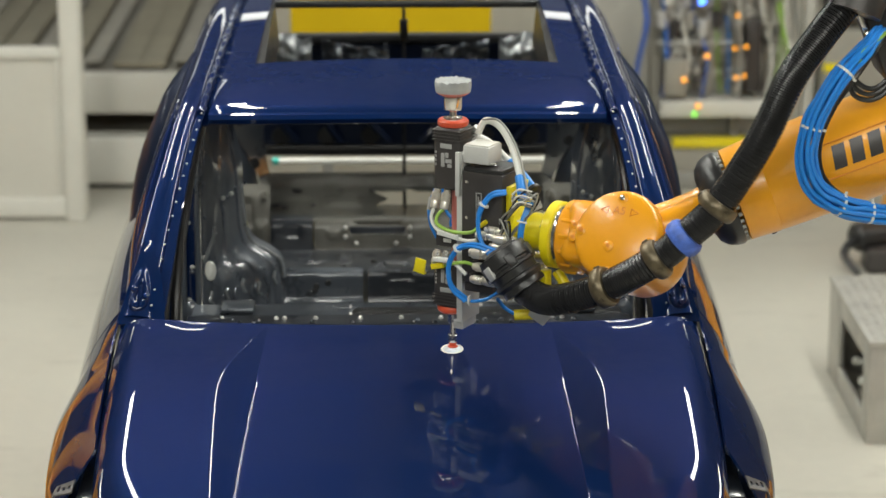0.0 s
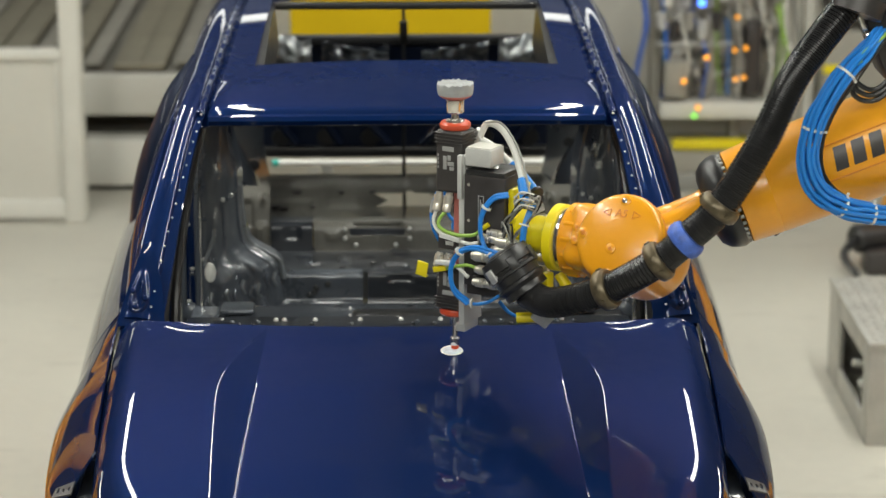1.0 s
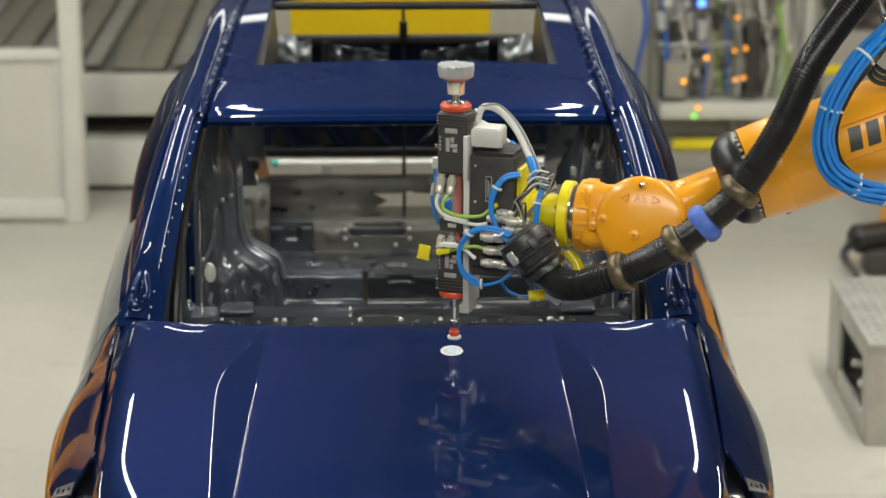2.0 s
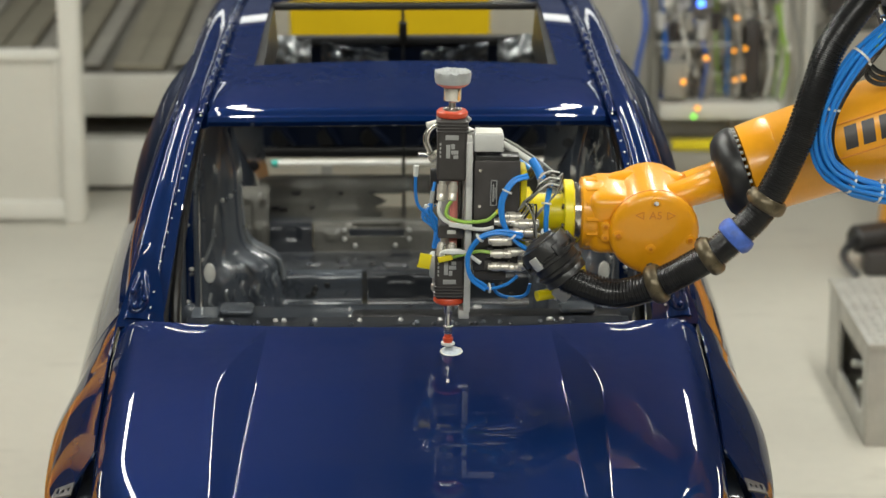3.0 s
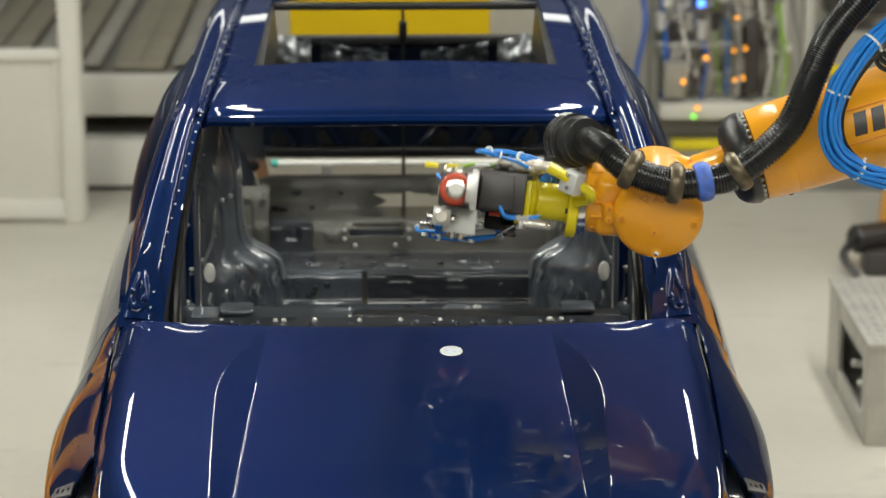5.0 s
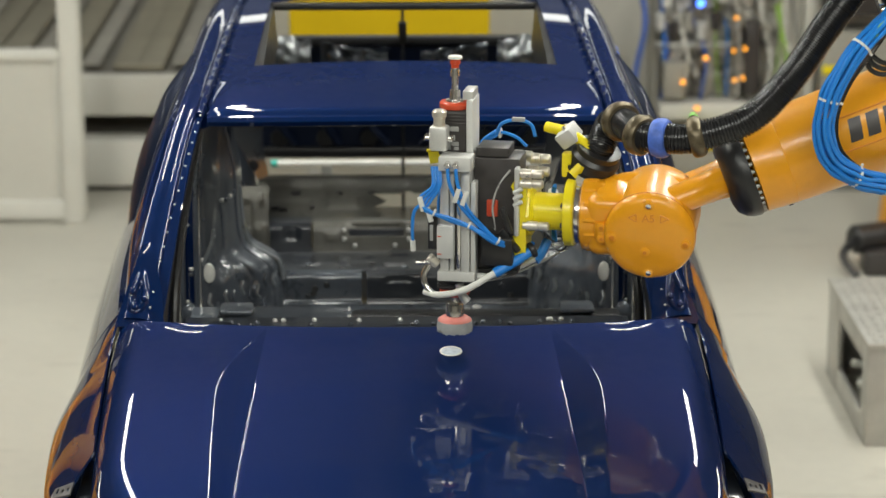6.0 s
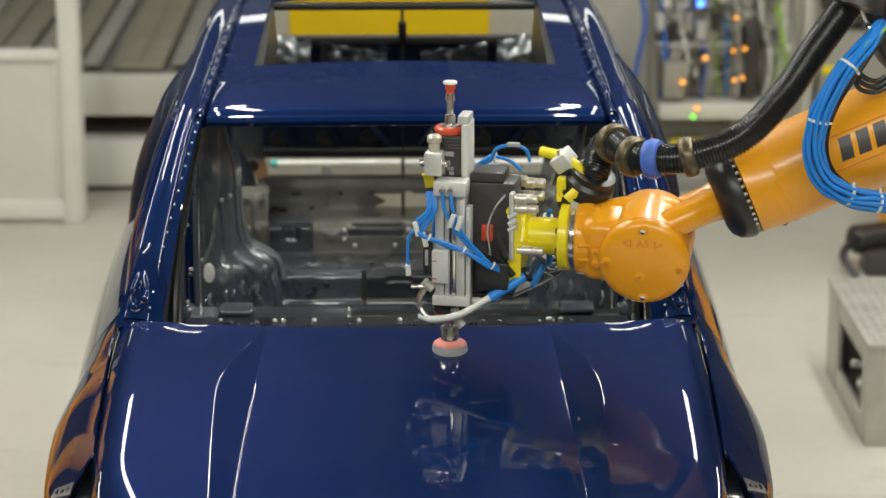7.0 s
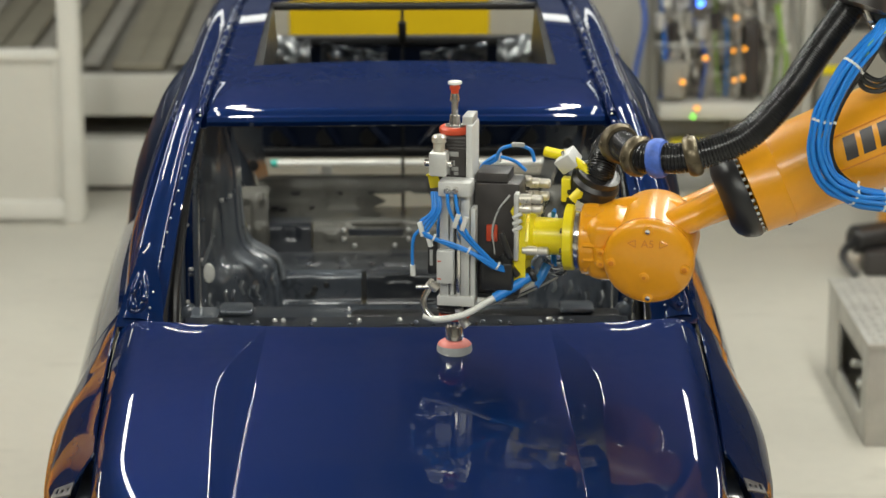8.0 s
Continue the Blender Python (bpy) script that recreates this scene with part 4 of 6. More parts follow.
    def dome(i, j):
        u, v = i / 24, j / 20
        bulge = math.sin(u * math.pi) * math.sin(v * math.pi)
        return Vector((s * (0.50 - 0.16 * u), 4.06 - 0.06 * bulge - 0.02 * math.sin(u * 9), 1.52 + 0.155 * v + 0.01 * math.sin(u * 6))) + Vector((0, 0.03 * noise.noise((u * 4, v * 4, s)), 0.008 * noise.noise((u * 7, v * 7, s))))
    part("hinge_dome", sheet(new_bm(), dome, 24, 20, 0.004), PRIMER_LIT, c, "shiny primed hinge dome", angle=80)

    def shelf(i, j):
        u, v = i / 30, j / 14
        return Vector((s * (0.30 - 0.24 * u), 4.05 - 0.03 * v + 0.012 * math.sin(u * 20) + 0.035 * noise.noise((u * 6, v * 4, s + 2)), 1.54 + (0.125 - 0.04 * u) * v + 0.012 * noise.noise((u * 5, v, s))))
    part("rear_shelf_pressing", sheet(new_bm(), shelf, 30, 14, 0.004), PRIMER, c, angle=80)


def car_tailgate(car):
    bm = new_bm()

    def point(i, j):
        u, v = i / 24 * 2 - 1, j / 16
        return Vector((u * (0.56 + 0.02 * v), 4.26 - 0.10 * v + 0.02 * u * u, 1.205 + 0.43 * v + 0.012 * math.sin(u * 9) * math.sin(v * 6)))
    sheet(bm, point, 24, 16, 0.03)
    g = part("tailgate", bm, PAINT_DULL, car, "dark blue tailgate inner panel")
    part("tailgate_lip", box(new_bm(), (-0.55, 4.20, 1.195), (0.55, 4.24, 1.235), 0.01), BLACK, g)
    part("window_rim", box(new_bm(), (-0.53, 4.12, 1.632), (0.53, 4.18, 1.665), 0.01), BLACK, g)
    for s in (-1, 1):
        part("window_post", cable(new_bm(), [(s * 0.54, 4.15, 1.64), (s * 0.53, 4.08, 1.78), (s * 0.50, 3.98, 1.88)], 0.022, 8), BLACK, g)
        for n, (x0, x1) in enumerate(((0.06, 0.20), (0.24, 0.34), (0.40, 0.52))):
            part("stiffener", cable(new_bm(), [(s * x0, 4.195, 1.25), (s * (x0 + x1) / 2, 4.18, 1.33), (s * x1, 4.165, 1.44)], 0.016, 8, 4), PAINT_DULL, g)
            part("lightening_hole", lathe(new_bm(), [(0, 0.035), (0.005, 0.033), (0.006, 0.02)], pose(s * (x0 + x1) / 2, 4.19, 1.275, 98, 0, 0), 18), BLACK, g)
    part("holding_rod", cable(new_bm(), [(-0.005, 4.08, 0.98), (-0.005, 4.06, 1.35), (-0.005, 4.05, 1.78)], 0.006, 8, 4), BLACK, g, "black holding rod")
    part("rod_grip", box(new_bm(), (-0.020, 4.03, 1.665), (0.010, 4.06, 1.735), 0.004), BLACK, g)


def skid(car):
    t = thing("conveyor_skid", "grey steel conveyor skid under the car body", "skid", pose(0, 0, 0))
    for x in (-0.5, 0.5):
        part("runner", box(new_bm(), (x - 0.06, 0.2, 0.0), (x + 0.06, 4.4, 0.16), 0.01), GREY_STEEL, t)
    bar = part("rear_bar", rod(new_bm(), (-0.50, 4.62, 1.075), (0.9, 4.62, 1.075), 0.013, n=14), WHITE, t, "white rear bar with a teal end")
    part("bar_end", rod(new_bm(), (-0.515, 4.62, 1.075), (-0.49, 4.62, 1.075), 0.0145, n=14), mat("teal_tape", (0.05, 0.42, 0.36), 0.5), bar)
    for x in (-0.3, 0.7):
        part("bar_post", box(new_bm(), (x - 0.02, 4.60, 0.0), (x + 0.02, 4.64, 1.07), 0.004), GREY_STEEL, t)
    for y in (0.9, 3.4):
        part("crossbar", box(new_bm(), (-0.75, y - 0.05, 0.16), (0.75, y + 0.05, 0.26), 0.01), GREY_STEEL, t)
        for x in (-0.7, 0.7):
            part("support", box(new_bm(), (x - 0.04, y - 0.04, 0.26), (x + 0.04, y + 0.04, 0.64), 0.01), GREY_STEEL, t)


def car_body():
    car = thing("car_body", "glossy dark blue unglazed car body on a paint line", "car", pose(0, 0, 0))
    car_hood(car)
    for s in (-1, 1):
        car_fender(car, s)
        car_side(car, s)
        car_frame(car, s)
    car_roof(car)
    car_interior(car)
    car_tailgate(car)
    skid(car)
    return car


CAR = car_body()
# ---- robot: poses over time ----
# tool: t, x, z of its upper end (the lower numbers of the table hold while it works on the bonnet)
TOP = [(0, 0.108, 2.127), (0.1, 0.11, 2.128), (0.2, 0.114, 2.129), (0.3, 0.118, 2.129), (0.4, 0.124, 2.126), (0.5, 0.125, 2.125),
       (0.7, 0.124, 2.123), (0.8, 0.118, 2.123), (1.0, 0.114, 2.124), (1.2, 0.116, 2.124), (1.4, 0.118, 2.127), (1.5, 0.117, 2.129),
       (1.7, 0.117, 2.142), (2.2, 0.116, 2.185), (2.8, 0.114, 2.177), (2.9, 0.113, 2.17), (3.0, 0.11, 2.155), (3.2, 0.109, 2.152)]
TOP2 = [(3.5, 0.108, 2.152), (3.9, 0.108, 2.155), (4.0, 0.109, 2.17), (4.1, 0.109, 2.184), (4.3, 0.111, 2.188), (4.5, 0.116, 2.197),
        (5.8, 0.118, 2.184), (5.9, 0.116, 2.184), (6.0, 0.116, 2.178), (6.1, 0.117, 2.167), (6.2, 0.112, 2.148), (6.3, 0.112, 2.132),
        (6.4, 0.111, 2.115), (6.5, 0.113, 2.111), (6.7, 0.111, 2.113), (6.9, 0.107, 2.114), (7.2, 0.1, 2.118), (7.4, 0.099, 2.118),
        (7.5, 0.102, 2.118), (7.7, 0.109, 2.117), (8.0, 0.116, 2.115)]
TOP = TOP + TOP2
# t, yaw about the upright, roll about the flange axis, lean in the picture plane, depth y, slide of the carriage
TURN = [(0, -30, 0, 0.0, 1.15, 0), (1.5, -30, 0, 0.0, 1.15, 0), (1.7, -29, 0, 0, 1.15, 0), (2.2, -13, 0, 0.5, 1.15, 0), (2.8, -1, 0, 1, 1.15, 0),
        (3.0, 0, 0, 1.0, 1.15, 0), (4.3, 0, 0, 1, 1.15, 0), (4.5, 0, 1, 1.2, 1.15, 0), (4.6, 0, 24, 1.5, 1.15, 0), (4.7, 0, 44, 2.0, 1.15, 0),
        (5.0, -3, 105, 1.5, 1.15, -0.012), (5.4, -8, 172, 1, 1.15, -0.028), (5.8, -12, 180, 0, 1.15, -0.032), (8.0, -12, 180, 0.0, 1.15, -0.032)]
# a point on the forearm's axis, 0.49 m from the wrist centre
KNEE = [(0, 1.016, 1.901), (0.5, 1.033, 1.904), (1, 1.024, 1.903), (1.5, 1.028, 1.911), (1.7, 1.03, 1.92), (2.2, 1.05, 1.96), (3, 1.054, 1.96), (3.5, 1.052, 1.958),
        (3.9, 1.052, 1.962), (4, 1.056, 1.971), (4.5, 1.06, 1.984), (5.2, 1.06, 1.99), (6, 1.054, 1.973), (6.5, 1.033, 1.918), (7, 1.024, 1.921), (7.5, 1.024, 1.923), (8, 1.036, 1.923)]
TIMES = [0, 0.1, 0.2, 0.3, 0.4, 0.5, 0.7, 0.8, 1.0, 1.2, 1.4, 1.5, 1.7, 1.9, 2.2, 2.5, 2.8, 2.9, 3.0, 3.2, 3.5, 3.8, 3.9, 4.0, 4.1, 4.3, 4.5, 4.6, 4.7,
         4.85, 5.0, 5.2, 5.4, 5.6, 5.8, 5.9, 6.0, 6.1, 6.2, 6.3, 6.4, 6.5, 6.7, 6.9, 7.2, 7.4, 7.5, 7.7, 8.0]
UP, DOWN = 0.367, 0.347
WRIST = Vector((0.495, 0, -0.004))


def head_pose(t):
    """Frame at the crossing of the tool's axis and the flange axis: x to the wrist, z up; without the roll."""
    yaw, roll, lean, y, slide = lerp_table(TURN, t)
    x, z = lerp_table(TOP, t)
    rot = Euler((0, radians(lean), radians(yaw))).to_matrix().to_4x4()
    r = radians(roll)
    reach = UP * math.cos(r) if roll < 90 else -(DOWN - slide) * math.cos(r)
    if 1 < roll < 179:
        # on the way over, the flange itself follows a smooth line
        k = lerp_table([(4.5, 1.829), (4.6, 1.827), (4.7, 1.82), (5.0, 1.84), (5.4, 1.82), (5.8, 1.81)], t)[0]
        return Matrix.Translation((x, y, k)) @ rot
    top = rot @ Vector((0, 0, reach))
    return Matrix.Translation(Vector((x, y, z)) - top) @ rot


def tool_pose(t):
    yaw, roll, lean, y, slide = lerp_table(TURN, t)
    over = lerp_table([(0, 0), (1, 1), (24, 5), (44, 8), (105, 5), (170, 0), (180, 0)], roll)[0]
    return head_pose(t) @ Matrix.Rotation(radians(over), 4, "Y") @ Matrix.Rotation(-radians(roll), 4, "X")


def forearm_axis(t):
    w = head_pose(t) @ (WRIST + Vector((0, 0, 0.035)))
    kx, kz = lerp_table(KNEE, t)
    ky = w.y
    # the knee's place was taken in the plane y = 1.15: slide it along the line of sight
    eye = Vector(EYE)
    d = Vector((kx, 1.15, kz)) - eye
    k = eye + d * ((ky - eye.y) / d.y)
    return w, (k - w).normalized()


def frame_from(x, hint, at):
    x = x.normalized()
    z = (hint - x * hint.dot(x)).normalized()
    m = Matrix((x, z.cross(x), z)).transposed().to_4x4()
    m.translation = at
    return m


def forearm_pose(t):
    w, d = forearm_axis(t)
    return frame_from(d, Vector((0, -1, 0)), w)


def yoke_pose(t):
    w, d = forearm_axis(t)
    return frame_from(d, Vector((-0.1, -1, 0.1)), w)


def wrist_pose(t):
    w = head_pose(t) @ WRIST
    return frame_from(head_pose(t).to_3x3() @ Vector((1, 0, 0)), Vector((0, -1, lerp_table([(0, 0.45), (1.6, 0.45), (2.8, -0.17), (8, -0.17)], t)[0])), w)


# ---- robot: shapes (x along the limb, z towards the cover side) ----
NECK = 0.027
X = along((0, 0, 0), (1, 0, 0))


def robot():
    base = thing("industrial_robot", "orange six-axis industrial robot with black wrist seal", "robot", pose(2.9, 1.3, 0))
    bm = new_bm()
    lathe(bm, [(0, 0.42), (0.05, 0.42), (0.06, 0.36), (0.34, 0.32), (0.42, 0.30)], n=40)
    part("pedestal", bm, ORANGE, base)
    bm = new_bm()
    lathe(bm, [(0.42, 0.30), (0.46, 0.34), (0.62, 0.34), (0.70, 0.28)], n=40)
    box(bm, (-0.22, -0.2, 0.6), (0.30, 0.2, 0.95), 0.06)
    lathe(bm, [(-0.26, 0.2), (-0.24, 0.22), (0.24, 0.22), (0.26, 0.2)], pose(-0.1, 0, 0.85, 90, 0, 0), 32)
    part("column", bm, ORANGE, base)
    bm = new_bm()
    cable(bm, [(-0.1, 0.25, 0.85), (0.0, 0.27, 1.3), (-0.35, 0.25, 2.2)], 0.12, 14)
    part("upper_arm", bm, ORANGE, base)
    # forearm, origin at the wrist centre
    bm = new_bm()
    lathe(bm, [(0.222, 0.098), (0.226, 0.113), (0.30, 0.1175), (0.302, 0.1165), (0.306, 0.1175), (0.72, 0.127), (0.80, 0.145), (1.0, 0.155), (1.1, 0.13)], Matrix.Translation((NECK, 0, 0)) @ X, 48)
    box(bm, (0.95, -0.16, -0.2), (1.4, 0.16, 0.14), 0.05)
    fore = part("forearm", bm, ORANGE, base, "orange forearm with dark lettering shapes")
    bm = new_bm()
    lathe(bm, [(0.150, 0.070), (0.156, 0.090), (0.172, 0.106), (0.19, 0.1135), (0.206, 0.116), (0.214, 0.113), (0.215, 0.1)], Matrix.Translation((NECK, 0, 0)) @ X, 48)
    part("wrist_seal", bm, BLACK, fore, "black rubber wrist seal", angle=60)
    bm = new_bm()
    for k in range(36):
        a = 2 * math.pi * k / 36
        c = Vector((0.213 + NECK, 0.107 * math.cos(a), 0.107 * math.sin(a)))
        rod(bm, c, c + Vector((0.010, 0, 0)), 0.005, n=8, bevel=0.0015)
    part("seal_bolts", bm, GREY_STEEL, fore, "ring of steel bolts")
    # yoke: two arms that hold the wrist head
    bm = new_bm()
    for s in (-1, 1):
        path = [(0.24, 0.0, s * 0.022), (0.17, 0, s * 0.026), (0.10, 0.0, s * 0.055), (0.02, 0, s * 0.072)]
        cable(bm, path, 0.037, 16)
    lathe(bm, [(0.10, 0.045), (0.16, 0.047), (0.20, 0.054), (0.25, 0.078)], X, 24)
    yoke = part("wrist_yoke", bm, ORANGE, base, angle=60)
    # wrist head with the round joint cover
    bm = new_bm()
    lathe(bm, [(-0.122, 0.07), (-0.112, 0.094), (-0.09, 0.104), (-0.06, 0.108), (0.06, 0.108), (0.085, 0.106), (0.098, 0.104), (0.100, 0.1105), (0.106, 0.1098), (0.112, 0.1078), (0.1165, 0.104), (0.120, 0.099), (0.1232, 0.092), (0.1268, 0.08), (0.1300, 0.062), (0.1324, 0.04), (0.1337, 0.02), (0.134, 0.004)], I4, 56)
    box(bm, (-0.158, -0.075, -0.085), (-0.02, 0.085, 0.09), 0.03, seg=3)
    lathe(bm, [(-0.175, 0.083), (-0.171, 0.089), (-0.143, 0.089), (-0.12, 0.082)], Matrix.Translation((0, 0.004, 0)) @ X, 40)
    cable(bm, [(-0.12, 0.035, -0.03), (-0.08, 0.058, -0.045), (0.0, 0.068, -0.045), (0.05, 0.066, -0.04), (0.11, 0.05, -0.02)], 0.036, 14)
    head = part("wrist_head", bm, ORANGE, base, "orange wrist head with a round joint cover", angle=42)
    return base, fore, yoke, head


ROBOT, FOREARM, YOKE, HEAD = robot()


# ---- dress pack: the corrugated hose in rigid links ----
LAY1 = [(0.248, 0.98, 1.695), (0.285, 0.9, 1.647), (0.338, 0.83, 1.646), (0.455, 0.74, 1.705), (0.569, 0.71, 1.779), (0.635, 0.7, 1.838), (0.704, 0.69, 1.91), (0.798, 0.69, 2.062), (0.861, 0.71, 2.196), (0.933, 0.74, 2.294), (1.041, 0.8, 2.413)]
LAY2 = [(0.349, 1.06, 1.701), (0.397, 1.04, 1.634), (0.498, 1.0, 1.614), (0.602, 0.97, 1.649), (0.722, 0.94, 1.725), (0.789, 0.94, 1.781), (0.854, 0.94, 1.858), (0.923, 0.94, 2.011), (0.966, 0.95, 2.145), (1.006, 0.97, 2.243), (1.119, 1.0, 2.393)]
LAY3 = [(0.359, 1.0, 1.893), (0.388, 0.96, 1.869), (0.457, 0.9, 1.83), (0.57, 0.9, 1.791), (0.71, 0.92, 1.79), (0.78, 0.93, 1.83), (0.839, 0.94, 1.893), (0.919, 0.94, 2.031), (0.966, 0.95, 2.159), (1.005, 0.97, 2.257), (1.119, 1.0, 2.393)]
LAY4 = [(0.363, 1.02, 1.983), (0.394, 0.97, 1.95), (0.458, 0.92, 1.903), (0.546, 0.9, 1.849), (0.687, 0.92, 1.822), (0.769, 0.93, 1.85), (0.835, 0.94, 1.9), (0.919, 0.94, 2.038), (0.966, 0.95, 2.166), (1.005, 0.97, 2.261), (1.119, 1.0, 2.393)]
LAY5 = [(0.43, 1.10, 2.02), (0.45, 1.06, 2.02), (0.48, 1.0, 2.01), (0.52, 0.95, 1.98), (0.60, 0.93, 1.95), (0.67, 0.93, 1.945), (0.75, 0.93, 1.955), (0.88, 0.93, 2.04), (0.94, 0.94, 2.16), (0.99, 0.96, 2.26), (1.10, 0.99, 2.39)]
LAY6 = [(0.464, 1.24, 1.856), (0.477, 1.2, 1.906), (0.49, 1.14, 1.945), (0.512, 1.08, 1.969), (0.549, 0.99, 1.959), (0.599, 0.95, 1.963), (0.674, 0.93, 1.973), (0.799, 0.92, 2.023), (0.895, 0.92, 2.125), (0.968, 0.94, 2.229), (1.074, 0.97, 2.371)]
LAYS = [(0, LAY1), (1.5, LAY1), (1.7, LAY1), (2.8, LAY2), (3.5, LAY2), (4.5, LAY2), (4.6, LAY3), (4.7, LAY4), (5.2, LAY5), (5.8, LAY6), (6.5, LAY6), (8.0, LAY6)]
REF = {0: 0.0, 1: 0.0, 2: 0.0, 3: 3.5, 4: 3.5, 5: 3.5, 6: 4.6, 7: 4.7, 8: 5.2, 9: 6.5, 10: 6.5, 11: 6.5}
LINKS = 122
# the hose socket on the tool: t, its place, and the way the hose leaves it
PLUG = [(0, 0.212, -0.126, -0.040, 0.62, 0.03, -0.77), (1.7, 0.212, -0.126, -0.040, 0.62, 0.03, -0.77), (2.8, 0.231, -0.120, -0.060, 0.62, -0.14, -0.77),
        (4.5, 0.231, -0.120, -0.060, 0.62, -0.14, -0.77), (4.6, 0.197, -0.183, 0.043, 0.717, -0.333, -0.613), (4.7, 0.185, -0.250, 0.050, 0.666, -0.290, -0.687),
        (5.0, 0.262, -0.155, -0.025, 0.45, 0.0, -0.89), (5.4, 0.307, -0.065, -0.075, 0.366, 0.196, -0.91), (5.8, 0.322, -0.065, -0.075, 0.351, 0.251, -0.902)]


def plug_pose(t):
    """The hose socket on the tool; it swivels as the tool turns over."""
    row = lerp_table(PLUG, t)
    at = Vector(row[:3])
    return along(at, at + Vector(row[3:]).normalized())


def lay_at(t):
    """The hose's guide points at t: the nearest two lays blended, carried along by tool and forearm."""
    for i in range(len(LAYS) - 1):
        if t <= LAYS[i + 1][0]:
            break
    k = ease(LAYS[i][0], LAYS[i + 1][0], t)
    head, fore = head_pose(t).translation, forearm_pose(t) @ Vector((0.5, 0, 0.1))
    out = []
    for j in range(11):
        p = Vector((0, 0, 0))
        for n, w in ((i, 1 - k), (i + 1, k)):
            r = REF[n]
            dh, df = head - head_pose(r).translation, fore - forearm_pose(r) @ Vector((0.5, 0, 0.1))
            q = min(j / 7, 1.0)
            still = 1.0
            p += w * (Vector(LAYS[n][1][j]) + still * (dh * (1 - q) + df * q))
        out.append(p)
    # the first two points sit in the connector on the tool
    m = tool_pose(t) @ plug_pose(t)
    out[0], out[1] = m @ Vector((0, 0, 0.065)), m @ Vector((0, 0, 0.095))
    return out


def even_steps():
    """Places along the hose that lie evenly spaced in a middle pose."""
    path = smooth_path(lay_at(3.5), 12)
    run = np.cumsum([0.0] + [(b - a).length for a, b in zip(path, path[1:])])
    return [float(np.interp(run[-1] * n / (LINKS - 1), run, range(len(path)))) for n in range(LINKS)]


STEPS = even_steps()


def hose_frames(t):
    path = smooth_path(lay_at(t), 12)
    seg = len(path) - 1
    out = []
    for f in STEPS:
        i = min(int(f), seg - 1)
        p = path[i].lerp(path[i + 1], f - i)
        d = path[min(i + 2, seg)] - path[max(i - 1, 0)]
        out.append(frame_from(d, Vector((0, -1, 0.3)), p))
    return out


def hose():
    t = thing("corrugated_hose", "black corrugated dress-pack hose with bronze clamps", "hose")
    links = []
    prof = [(-0.012, 0.0315), (-0.0061, 0.032), (-0.0045, 0.037), (-0.0025, 0.037), (-0.001, 0.032), (0.0, 0.032),
            (0.0015, 0.037), (0.0035, 0.037), (0.005, 0.032), (0.012, 0.0315)]
    me = finish(lathe(new_bm(), prof, X, 20), "hose_link", RUBBER)
    for n in range(LINKS):
        ob = new("hose_link", me)
        ob.parent = t
        links.append(ob)
    bm = new_bm()
    for a in (0.5, 2.6, 4.7):
        lathe(bm, [(0.044, 0.008), (0.0515, 0.008), (0.0525, 0.006), (0.0525, 0.001)], Matrix.Rotation(a, 4, "X"), 12)
    ring = finish(lathe(bm, [(-0.017, 0.035), (-0.017, 0.043), (-0.011, 0.0485), (0.0, 0.050), (0.011, 0.0485), (0.017, 0.043), (0.017, 0.035)], X, 28), "clamp", BRONZE)
    blue = finish(lathe(new_bm(), [(-0.020, 0.035), (-0.018, 0.043), (-0.008, 0.048), (0.008, 0.048), (0.018, 0.043), (0.020, 0.035)], X, 28), "clamp_blue", BLUE_RING)
    for k in (31, 41, 51, 62):
        n = min(range(LINKS), key=lambda q: abs(STEPS[q] - k / 103 * 120))
        c = new("clamp", blue if k == 51 else ring)
        c.parent = links[n]
        tagged(c, "blue plastic clamp" if k == 51 else "olive bronze clamp")
    return t, links


HOSE, HOSE_LINKS = hose()


# ---- robot: details ----
def text_mesh(words, size, material, depth=0.001):
    cu = bpy.data.curves.new("words", "FONT")
    cu.body, cu.size, cu.extrude, cu.align_x, cu.align_y = words, size, depth, "CENTER", "CENTER"
    ob = bpy.data.objects.new("words", cu)
    scene.collection.objects.link(ob)
    bpy.context.view_layer.update()
    me = bpy.data.meshes.new_from_object(ob)
    bpy.data.objects.remove(ob)
    me.materials.clear()
    me.materials.append(material)
    return me


# darker orange for sockets, marks, panel lines and the cover rim
ORANGE_DARK = mat("darker_orange", (0.62, 0.20, 0.007), 0.4, 0.0, 0.2, vary=0.1, scale=20.0)


